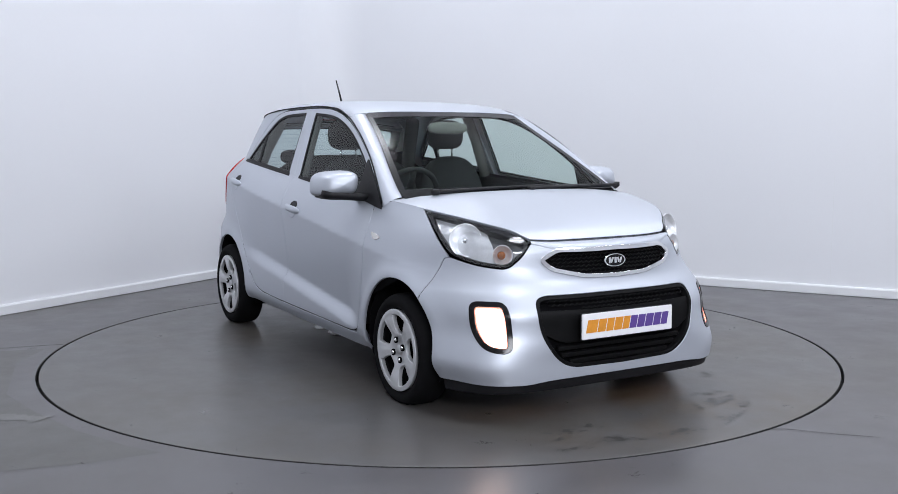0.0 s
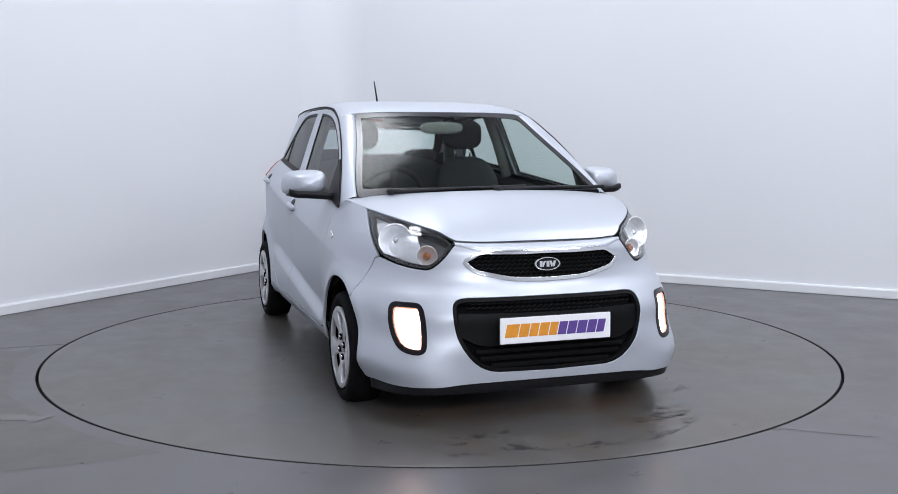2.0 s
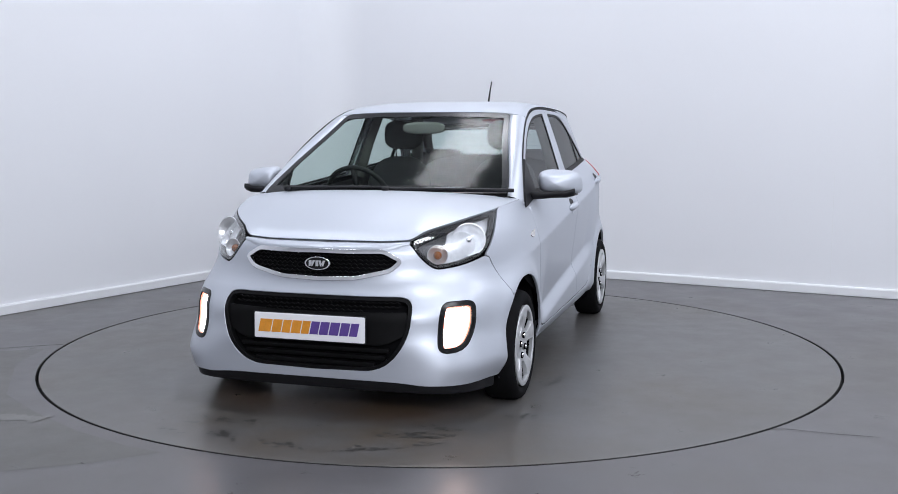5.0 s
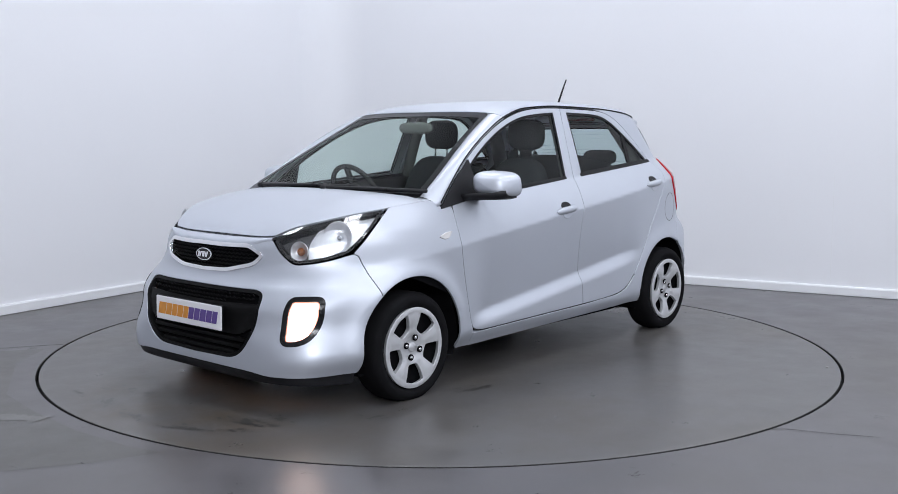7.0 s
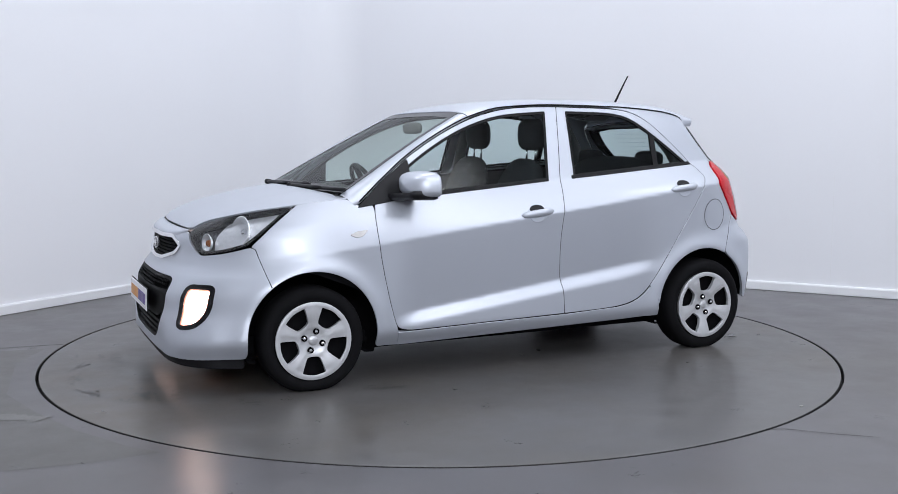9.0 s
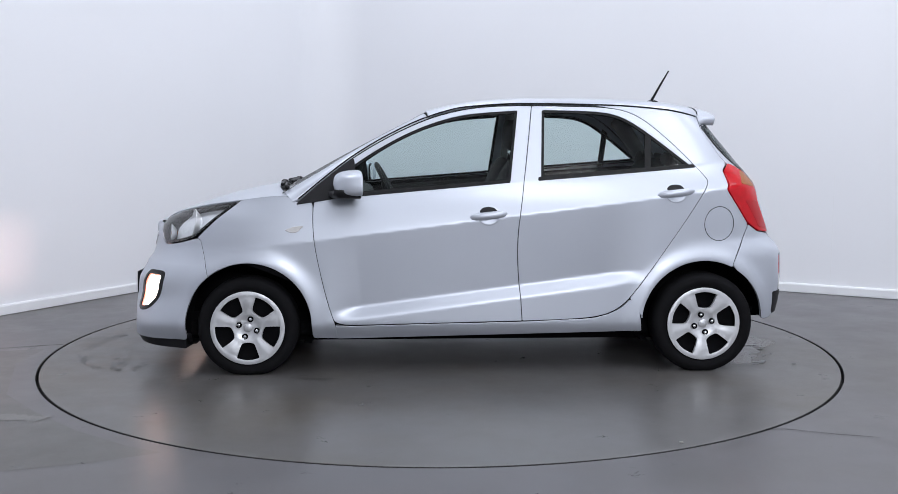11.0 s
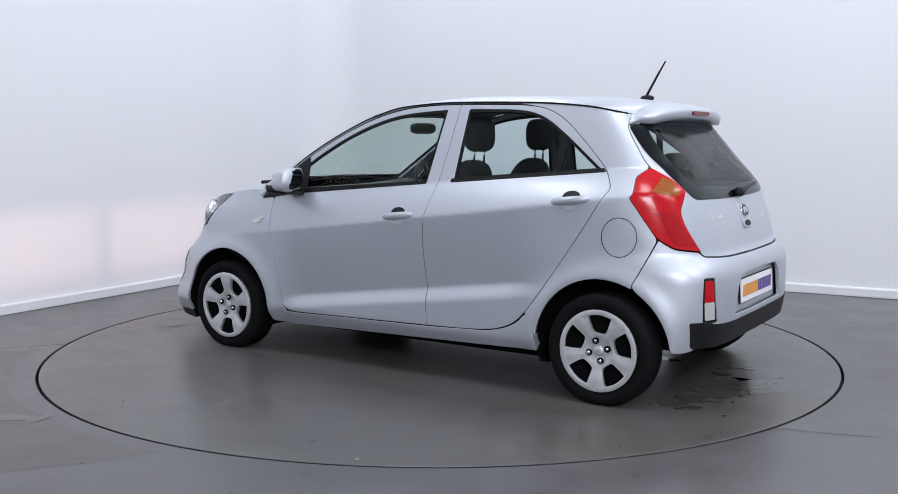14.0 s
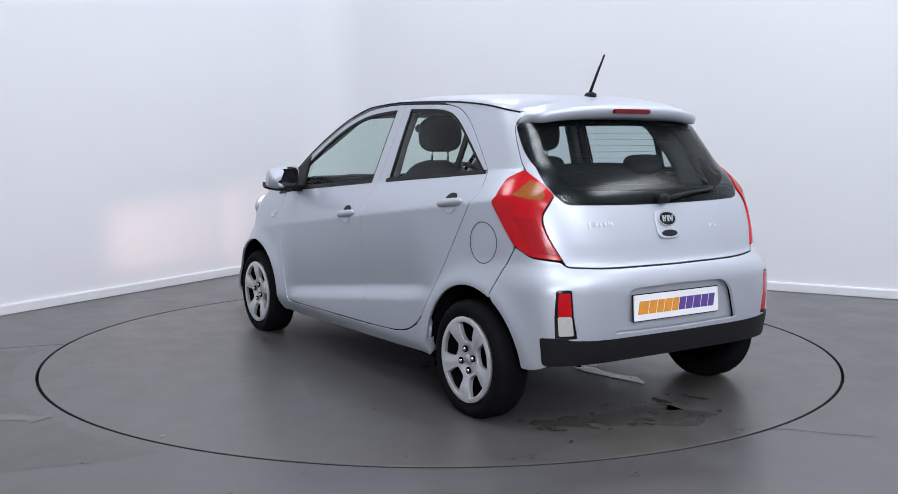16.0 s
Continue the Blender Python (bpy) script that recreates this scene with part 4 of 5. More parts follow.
def headlight(sgn):
    poly = HEADLIGHT if sgn > 0 else [Vector((-p.x, p.y)) for p in reversed(HEADLIGHT)]
    unit = part("headlight", panel(front, inset(poly, 0.002), lift=-0.055, depth=0.0, step=0.03), HOUSING, car, "clear headlight unit with chrome bowls and a black bezel")
    part("headlight_bezel", panel(front, inset(poly, 0.003), [inset(poly, 0.014)], lift=-0.004, depth=0.055), TRIM, unit, "black headlight bezel")

    def bowl(y, z, r, depth, mat, name, label):
        u = sgn * u_of(front, "y", y, z)
        c = front(u, z)
        n = (front(u + 0.01, z) - front(u - 0.01, z)).cross(front(u, z + 0.01) - front(u, z - 0.01)).normalized()
        n = (n if n.x > 0 else -n)
        n = (n * 0.4 + Vector((0.9, 0.12 * sgn, 0.05))).normalized()
        a = n.orthogonal().normalized()
        b = n.cross(a)
        rows = []
        for k, (rr, dd) in enumerate(((1.0, 0.0), (1.0, 0.004), (0.93, 0.004), (0.85, -0.25), (0.6, -0.62), (0.3, -0.85), (0.12, -0.9))):
            rows.append([c - n * (0.024 - dd * depth if dd <= 0 else 0.024 - dd) + (a * math.cos(j * math.tau / 28) + b * math.sin(j * math.tau / 28)) * r * rr for j in range(28)])
        p = part(name, grid(rows, True), mat, unit, label)
        br = r * (0.40 if name == "indicator_bowl" else 0.22)
        bl = blob(*(c - n * (0.024 + depth * 0.45)), br, br, br, 2.0, 14, 9)
        part("bulb", bl, CHROME if name != "indicator_bowl" else AMBER, unit)
    bowl(0.612, 0.785, 0.076, 0.05, REFLECTOR, "main_beam_bowl", "chrome main beam bowl")
    bowl(0.508, 0.722, 0.047, 0.03, REFLECTOR, "indicator_bowl", "chrome bowl with an amber bulb")
    u0 = u_of(front, "y", 0.545, 0.74)
    shine = [Vector((sgn * max(abs(p.x), u0 + 0.05 * (p.y - 0.74)), p.y)) for p in inset(poly, 0.016)]
    shine = outline([(p.x, p.y, 0.01) for p in shine[::3]], 0.01)
    part("reflector_shell", panel(front, shine, lift=-0.036, depth=0.012), REFLECTOR, unit, "bright reflector shell")
    part("headlight_lens", panel(front, inset(poly, 0.003), lift=-0.001, depth=0.004, step=0.03), LENS, unit, "clear headlight lens")


headlight(1)
headlight(-1)


def badge(c, n, up, rx, rz, name, parent):
    """An oval chrome-edged black badge with plain bright bars on it."""
    right = up.cross(n).normalized()
    m = Matrix((right, up, n)).transposed().to_4x4()
    m.translation = c

    def ell(k, z0, z1):
        return closed_grid([[Vector((math.cos(j * math.tau / 36) * rx * s * k, math.sin(j * math.tau / 36) * rz * s * k, z)) for j in range(36)] for s, z in ((1, z0), (1, z1 - 0.002), (0.96, z1))])
    rim = ell(1.0, -0.004, 0.005)
    bmesh.ops.transform(rim, matrix=m, verts=rim.verts[:])
    b = part(name, rim, CHROME, parent, "oval chrome-rimmed black badge", smooth=False)
    face = ell(0.88, 0.0, 0.0062)
    bmesh.ops.transform(face, matrix=m, verts=face.verts[:])
    part("badge_face", face, TRIM, b, "black badge face", smooth=False)
    bars = bmesh.new()
    for i, (x, w, lean) in enumerate(((-0.52, 0.11, 0), (-0.33, 0.09, 0.5), (0.0, 0.11, 0), (0.27, 0.09, -0.35), (0.47, 0.09, 0.35))):
        bx_ = box(-w * rx, w * rx, -0.42 * rz, 0.42 * rz, 0.006, 0.0078, 0)
        for v in bx_.verts:
            v.co.x += x * rx + lean * v.co.y
        add_to(bars, bx_)
    bmesh.ops.transform(bars, matrix=m, verts=bars.verts[:])
    part("badge_bar", bars, CHROME, b, "bright bars on the badge", smooth=False)
    return b


badge(Vector((1.797, 0, 0.687)), Vector((1, 0, 0.08)).normalized(), Vector((-0.08, 0, 1)).normalized(), 0.062, 0.030, "front_badge", car)


def plate(c, n, up, name, w=0.26, h=0.056):
    """A white plate with two words in orange and purple, drawn as plain slanted bars."""
    right = up.cross(n).normalized()
    m = Matrix((right, up, n)).transposed().to_4x4()
    m.translation = c
    body = box(-w, w, -h, h, -0.004, 0.004, 0.003)
    bmesh.ops.transform(body, matrix=m, verts=body.verts[:])
    p = part(name, body, PLATE, car, "white display plate with orange and purple bars", smooth=False)
    rim = box(-w - 0.004, w + 0.004, -h - 0.004, h + 0.004, -0.007, -0.001, 0.002)
    bmesh.ops.transform(rim, matrix=m, verts=rim.verts[:])
    part("plate_rim", rim, BLACK, p, "dark plate edge", smooth=False)
    x = -0.90 * w
    widths = ((0.052, 0), (0.040, 0), (0.036, 0), (0.040, 0), (0.034, 0), (0.036, 1), (0.038, 1), (0.040, 1), (0.038, 1), (0.034, 1))
    rnd = random.Random(4)
    for k, (wd, late) in enumerate((q * 1.21, late) for q, late in widths):
        bar = box(x, x + wd - 0.005, -0.50 * h, 0.50 * h, 0.0042, 0.0056, 0)
        for v in bar.verts:
            v.co.x += 0.22 * v.co.y
        x += wd
        bmesh.ops.transform(bar, matrix=m, verts=bar.verts[:])
        part("print_bar", bar, PURPLE if late else ORANGE, p, "purple printed bar" if late else "orange printed bar", smooth=False)


plate(Vector((1.896, 0, 0.420)), Vector((1, 0, 0.02)).normalized(), Vector((-0.02, 0, 1)).normalized(), "front_plate")

# ---- tail ----
TL = [by(0.600, 1.093, 0.015), *along(bx, (TIP.x + 0.036, 1.058), (-1.328, 0.980), 4, 0.02), bx(-1.314, 0.963, 0.02), *along(bx, (-1.314, 0.963), (-1.438, 0.782), 5, 0.02)[1:], bx(-1.505, 0.738, 0.02), by(0.580, 0.722, 0.012),
      by(0.626, 0.82, 0.08), by(0.636, 0.90, 0.05), by(0.602, 0.948, 0.03), by(0.562, 0.990, 0.012), by(0.580, 1.04, 0.03)]
TAIL = outline(TL, 0.02)
HATCH_H = [(0.0, 1.335, 0.1), by(0.36, 1.325, 0.1), *HATCH_EDGE, by(0.576, 1.04, 0.03), by(0.558, 0.990, 0.012), by(0.597, 0.946, 0.03), by(0.631, 0.90, 0.05), by(0.621, 0.82, 0.08), by(0.576, 0.722, 0.012), by(0.568, 0.700, 0.02), by(0.40, 0.688, 0.1), (0.0, 0.684, 0.1)]
HATCH = outline(whole(HATCH_H)[:-1])
GLS = [(0.0, 1.318, 0.1), by(0.36, 1.313, 0.1), by(0.546, 1.290, 0.02), by(0.574, 1.15, 0.10), by(0.570, 1.06, 0.10), by(0.552, 0.990, 0.02), by(0.520, 0.952, 0.03), by(0.25, 0.944, 0.1), (0.0, 0.942, 0.1)]
RGLASS = outline(whole(GLS)[:-1])
hatch = part("tailgate", panel(back, HATCH, [inset(RGLASS, 0.012)], step=0.03, gap=0.002), PAINT, car)
CLEAR_R = outline(whole([(0.0, 1.292, 0.1), by(0.36, 1.287, 0.05), by(0.485, 1.270, 0.03), by(0.510, 1.15, 0.08), by(0.500, 1.045, 0.05), by(0.42, 1.005, 0.05), (0.0, 0.992, 0.1)])[:-1])
part("rear_window_border", panel(back, RGLASS, [CLEAR_R], step=0.03, lift=0.003, depth=0.006), TRIM, hatch, "black glass border of the rear window")
part("rear_window", panel(back, inset(RGLASS, 0.004), step=0.05, lift=0.0055, depth=0.0), REAR_GLASS, hatch, "tinted rear window")
for i in range(9):
    z = 1.035 + i * 0.027
    wires = tube([back(u * 0.075, z) + Vector((0.004, 0, 0)) for u in range(-6, 7)], 0.0008, 4)
    part("heater_wire", wires, BLACK, hatch)
for sgn in (1, -1):
    poly = TAIL if sgn > 0 else [Vector((-p.x, p.y)) for p in reversed(TAIL)]
    lamp = part("tail_light", panel(back, poly, step=0.022, gap=0.002, lift=0.007, depth=0.03), RED, car, "large red tail light with an amber upper panel")
    am = outline([(sgn * p[0], p[1], 0.01) for p in (bx(-1.400, 0.988), by(0.622, 0.968), by(0.598, 0.985), by(0.592, 1.028), by(0.610, 1.052))], 0.01)
    part("amber_panel", panel(back, am, step=0.02, lift=0.0085, depth=0.006), AMBER, lamp, "amber indicator panel")
    dk = outline([(sgn * p[0], p[1], 0.01) for p in (bx(-1.42, 0.90), bx(-1.505, 0.76), by(0.597, 0.745), by(0.640, 0.83), by(0.650, 0.895))], 0.01)
    part("lamp_core", panel(back, dk, step=0.02, lift=0.0085, depth=0.006), RED_DARK, lamp, "darker red lamp field")

REAR_H = [(0.0, 0.678, 0.1), by(0.40, 0.682, 0.1), by(0.572, 0.695, 0.02), by(0.588, 0.716, 0.01), bx(-1.505, 0.732, 0.02), *along(bx, (-1.443, 0.773), (-1.346, 0.566)), *[bx(-x, z, 0.02) for x, z, _ in reversed(arch(WHEEL_X, ARCH_R, 4, 58, 10))], bx(-1.522, 0.275, 0.01), bx(-1.56, 0.270, 0.02), by(0.67, 0.285, 0.01), by(0.668, 0.390, 0.02), by(0.45, 0.385, 0.1), (0.0, 0.382, 0.1)]
RFOG = outline([by(0.650, 0.612, 0.012), by(0.588, 0.612, 0.012), by(0.582, 0.50, 0.02), by(0.562, 0.402, 0.01), by(0.655, 0.402, 0.01), by(0.660, 0.50, 0.03)], 0.01)
RFOG_R = [Vector((-p.x, p.y)) for p in reversed(RFOG)]
RECESS = outline(whole([(0.0, 0.602, 0.05), by(0.28, 0.597, 0.04), by(0.335, 0.555, 0.04), by(0.375, 0.408, 0.01), (0.0, 0.402, 0.02)])[:-1])
part("rear_bumper", panel(back, outline(whole(REAR_H)[:-1]), [RFOG, RFOG_R, RECESS], step=0.028, gap=0.0015, depth=0.016), PAINT, car)
part("plate_recess", panel(back, inset(RECESS, -0.004), step=0.03, lift=-0.030, depth=0.0), PAINT, car, "silver recess behind the plate")
VAL = outline(whole([(0.0, 0.384, 0.1), by(0.45, 0.387, 0.1), by(0.60, 0.398, 0.02), by(0.61, 0.410, 0.01), by(0.700, 0.410, 0.01), bx(-1.590, 0.292, 0.02), by(0.45, 0.290, 0.1), (0.0, 0.288, 0.1)])[:-1])
part("rear_valance", panel(back, VAL, lift=0.002, depth=0.07), BLACK, car, "black lower rear bumper")
for sgn in (1, -1):
    poly = RFOG if sgn > 0 else RFOG_R
    lamp = part("rear_reflector", panel(back, poly, lift=-0.006, depth=0.02), TRIM, car, "upright rear fog lamp, red over clear")
    up = outline([(sgn * q[0], q[1], 0.006) for q in (by(0.640, 0.596), by(0.598, 0.596), by(0.592, 0.502), by(0.645, 0.502))], 0.006)
    dn = outline([(sgn * q[0], q[1], 0.006) for q in (by(0.645, 0.498), by(0.592, 0.498), by(0.582, 0.420), by(0.640, 0.420))], 0.006)
    part("red_lens", panel(back, up, lift=-0.003, depth=0.01, step=0.02), RED, lamp, "red lens")
    part("clear_lens", panel(back, dn, lift=-0.003, depth=0.01, step=0.02), CLEAR_LAMP if sgn > 0 else RED, lamp, "clear lens" if sgn > 0 else "red lens")

plate(Vector((-1.682, 0, 0.505)), Vector((-1, 0, 0.06)).normalized(), Vector((0.06, 0, 1)).normalized(), "rear_plate")
n_h = (back(0.02, 0.87) - back(-0.02, 0.87)).cross(back(0, 0.88) - back(0, 0.86)).normalized()
n_h = n_h if n_h.x < 0 else -n_h
up_h = (Vector((0, 0, 1)) - n_h * n_h.z).normalized()
handle = closed_grid([[back(0, 0.852) + n_h * o + Vector((0, 1, 0)).cross(n_h) * 0 + up_h * (0.068 * s * math.copysign(abs(math.sin(a)) ** 0.5, math.sin(a))) + Vector((0, 0.068 * s * math.copysign(abs(math.cos(a)) ** 0.5, math.cos(a)), 0)) for a in [j * math.tau / 32 for j in range(32)]]
                      for s, o in ((1.0, -0.005), (1.0, 0.006), (0.95, 0.009))])
hd = part("tailgate_handle", handle, PAINT, car, "silver tailgate grip with a badge", smooth=False)
slot = closed_grid([[back(0, 0.810) + n_h * o + up_h * 0.016 * math.sin(a) + Vector((0, 0.048 * math.cos(a), 0)) for a in [j * math.tau / 20 for j in range(20)]] for o in (0.004, 0.0105)])
part("grip_slot", slot, BLACK, hd, "black grip slot", smooth=False)
badge(back(0, 0.872) + n_h * 0.011, n_h, up_h, 0.054, 0.034, "rear_badge", car)


def word_bars(y0, z, widths, h, lift=0.004):
    """Raised chrome letters, too small to read, as plain bars."""
    y = y0
    for wd, hh, dz in widths:
        rows = []
        c = box(-0.0025, 0.0025, -wd / 2, wd / 2, -hh * h / 2, hh * h / 2, 0.0015)
        p = back(math.copysign(u_of(back, "y", abs(y), z), y), z + dz * h)
        bmesh.ops.transform(c, matrix=Matrix.Translation(p + n_h * 0.001) @ Matrix.Rotation(-math.atan2(n_h.z, -n_h.x) * -1, 4, "Y"), verts=c.verts[:])
        part("letter_bar", c, LETTER, hatch, "small chrome letter bar", smooth=False)
        y -= wd + 0.007


word_bars(0.435, 0.868, ((0.016, 1.2, -0.2), (0.006, 1.0, 0), (0.015, 0.8, -0.1), (0.015, 0.8, -0.1), (0.014, 0.8, -0.1), (0.009, 1.1, 0), (0.016, 0.8, -0.1)), 0.022)
word_bars(-0.275, 0.835, ((0.012, 0.8, 0), (0.005, 0.8, 0), (0.015, 0.8, 0)), 0.018)


def spoiler():
    rows = []
    for i in range(37):
        y = -0.548 + 1.096 * i / 36
        q = abs(y) / 0.548
        x0 = -1.250 + 0.040 * q**3
        r0 = roof(x0, min(max(y / side_y(x0, drip_z(x0)) * 0.55, -0.549), 0.549)) + Vector((0, 0, 0.004))
        tip = Vector((-1.368 + 0.075 * q**3, y * 0.99, 1.372 - 0.046 * q**3))
        end = 0.25 + 0.75 * smooth(1.0, 0.86, q)
        tip = tip * end + (r0 + Vector((-0.012, 0, -0.012))) * (1 - end)
        low = tip + Vector((0.006, 0, -0.045 * end))
        inn = Vector((-1.268 + 0.05 * q**2, y * 0.98, 1.312 - 0.016 * q**2))
        mid = (r0 + tip) / 2 + Vector((0, 0, 0.008))
        rows.append([r0 * (1 - t) ** 2 + mid * 2 * t * (1 - t) + tip * t * t for t in [j / 6 for j in range(7)]] + [tip + Vector((-0.004, 0, -0.012 * end)), low, (low + inn) / 2, inn])
    bm = grid(rows)
    for r in (rows[0], rows[-1]):
        bm.faces.new([bm.verts.new(p) for p in r])
    bmesh.ops.remove_doubles(bm, verts=bm.verts[:], dist=1e-5)
    bmesh.ops.recalc_face_normals(bm, faces=bm.faces[:])
    return bm


spo = part("roof_spoiler", spoiler(), PAINT, car)
brake = box(-1.381, -1.350, -0.115, 0.115, 1.342, 1.363, 0.005)
part("brake_light", brake, RED_DEEP, spo, "slim red high brake light", smooth=False)
wip = tube([back(0.0, 0.965) + Vector((-0.03, -0.02, 0)), back(-0.1, 0.972) + Vector((-0.024, 0, 0)), back(-0.22, 0.985) + Vector((-0.018, 0, 0)), back(-0.36, 0.995) + Vector((-0.016, 0, 0))], 0.013, 8, 0.55)
add_to(wip, blob(*(back(0.0, 0.965) + Vector((-0.022, 0, 0))), 0.026, 0.032, 0.024, 2.5, 14, 8))
part("rear_wiper", wip, BLACK, hatch, "black rear wiper")

# Aerial on the roof.
ant = blob(-1.085, 0, roof_z(-1.085) + 0.006, 0.038, 0.018, 0.016, 2.4, 14, 8)
add_to(ant, tube([(-1.078, 0, roof_z(-1.08) + 0.012), (-1.135, 0, 1.545), (-1.180, 0, 1.622)], 0.0078, 8, 0.55))
part("aerial", ant, BLACK, car, "short black roof aerial")

# Sill-side details: black mirror triangle, door mirror, handles, indicator, filler flap.
SAIL = outline([(0.940, 0.888, 0.008), (0.80, 1.010, 0.05), (0.645, 1.122, 0.01), (0.628, 0.935, 0.02), (0.80, 0.908, 0.05)])
both("mirror_triangle", lambda: panel(side, SAIL, step=0.025, lift=0.007, depth=0.014), BLACK, car, "black plastic mirror triangle")


def mirror_house():
    """A door mirror's shell, flat at the back and rounded ahead."""
    rows = []
    for i in range(15):
        s = i / 14
        x = 0.605 + 0.135 * s
        k = (1 - s**3.6) ** 0.45 if s < 1 else 0.0
        k = max(k, 0.04)
        cy, cz = 0.853 - 0.012 * s, 1.003 - 0.004 * s
        ring = []
        for j in range(28):
            a = j * math.tau / 28
            yy = 0.104 * k * math.copysign(abs(math.cos(a)) ** 0.55, math.cos(a))
            zz = 0.063 * k * math.copysign(abs(math.sin(a)) ** 0.6, math.sin(a))
            ring.append(Vector((x - 0.02 * (yy / 0.1), cy + yy + 0.10 * zz * -1, cz + zz - 0.06 * yy)))
        rows.append(ring)
    return closed_grid(rows)


for sgn in (1, -1):
    shell = mirror_house()
    foot = closed_grid([[Vector((x + dx, y, z)) for dx, z in ((-0.058, 0.923 + o), (0.055, 0.925 + o), (0.078, 0.940 + o), (0.076, 0.962 + o), (-0.055, 0.960 + o))] for x, y, o in ((0.70, 0.70, -0.010), (0.69, 0.76, -0.006), (0.67, 0.84, 0.0), (0.66, 0.90, 0.002), (0.652, 0.935, 0.012))])
    pane = closed_grid([[Vector((x - 0.012 * math.cos(a), 0.853 + 0.088 * math.copysign(abs(math.cos(a)) ** 0.55, math.cos(a)), 1.000 + 0.051 * math.copysign(abs(math.sin(a)) ** 0.6, math.sin(a)) - 0.004 * math.cos(a))) for a in [j * math.tau / 28 for j in range(28)]] for x in (0.610, 0.603)])
    rimm = closed_grid([[Vector((x - 0.014 * math.cos(a), 0.853 + 0.099 * math.copysign(abs(math.cos(a)) ** 0.55, math.cos(a)), 1.000 + 0.060 * math.copysign(abs(math.sin(a)) ** 0.6, math.sin(a)) - 0.005 * math.cos(a))) for a in [j * math.tau / 28 for j in range(28)]] for x in (0.614, 0.606)])
    if sgn < 0:
        shell, foot, pane, rimm = (mirrored(q) for q in (shell, foot, pane, rimm))
    h = part("door_mirror", shell, PAINT, car, "silver door mirror on a black foot")
    part("mirror_foot", foot, BLACK, h, "black mirror foot")
    part("mirror_rim", rimm, BLACK, h, "black mirror rim", smooth=False)
    part("mirror_pane", pane, MIRROR, h, "mirror glass", smooth=False)


def door_handle(x, z, tilt):
    bm = bmesh.new()
    rows = []
    for i in range(17):
        s = -1 + 2 * i / 16
        xx, zz = x + s * 0.098, z - tilt * s
        w = 0.018 * (1 - abs(s) ** 4) ** 0.5 + 0.002
        out = 0.030 * (1 - abs(s) ** 3) + 0.002
        y = side_y(xx, zz)
        rows.append([Vector((xx, y + out * 0.35 + out * 0.6 * math.cos(a), zz + w * math.sin(a))) for a in [j * math.tau / 10 for j in range(10)]])
    return closed_grid(rows)


def handle_cup(x, z):
    """The hollow behind a door handle, as a shallow dark-edged dish proud of the skin by its rim."""
    rows = []
    for k, (r, d) in enumerate(((1.0, 0.0012), (0.94, 0.0030), (0.86, 0.0015), (0.3, 0.0010), (0.02, 0.0010))):
        rows.append([side(x + 0.058 * r * math.cos(a), z + 0.052 * r * math.sin(a)) + Vector((0, d, 0)) for a in [j * math.tau / 28 for j in range(28)]])
    return grid(rows, True)


# Black oval laid on the skin for the shade above the grip.
def cup_shade(x, z):
    rows = []
    for r in (1.0, 0.5, 0.02):
        rows.append([side(x + 0.046 * r * math.cos(a), z + 0.022 + 0.021 * r * math.sin(a)) + Vector((0, 0.0022, 0)) for a in [j * math.tau / 24 for j in range(24)]])
    return grid(rows, True)


for hx, hz in ((-0.055, 0.832), (-1.035, 0.945)):
    hs = both("door_handle", lambda: door_handle(hx, hz, 0.010), PAINT, car, "silver pull handle")
    cups = (handle_cup(hx, hz), mirrored(handle_cup(hx, hz)))
    shades = (cup_shade(hx, hz), mirrored(cup_shade(hx, hz)))
    for h, c, sh in zip(hs, cups, shades):
        part("handle_cup", c, PAINT, h)
        part("grip_shade", sh, BLACK, h, "black patch for the shade in the grip hollow")

REP = outline([(0.995, 0.757, 0.006), (0.955, 0.772, 0.004), (0.905, 0.778, 0.004), (0.918, 0.764, 0.01), (0.935, 0.748, 0.01), (0.965, 0.745, 0.01)], 0.01, 0.01)
both("side_indicator", lambda: panel(side, REP, step=0.02, lift=0.005, depth=0.008), CLEAR_LAMP, car, "small clear side indicator")
flap = outline([(-1.272 + 0.083 * math.cos(i * math.tau / 24), 0.783 + 0.092 * math.sin(i * math.tau / 24), 0.02) for i in range(24)], 0.02, 0.02)
part("filler_flap", panel(side, flap, [inset(flap, 0.0035)], step=0.02, lift=0.0008, depth=0.0), SEAL, car, "round filler flap joint")

# Dark joints round doors, bonnet, tailgate and bumpers.


def joint_ring(fm, poly, w, sink, **kw):
    return panel(fm, inset(poly, -w), [inset(poly, w)], step=0.05, lift=-sink, depth=0.0, **kw)


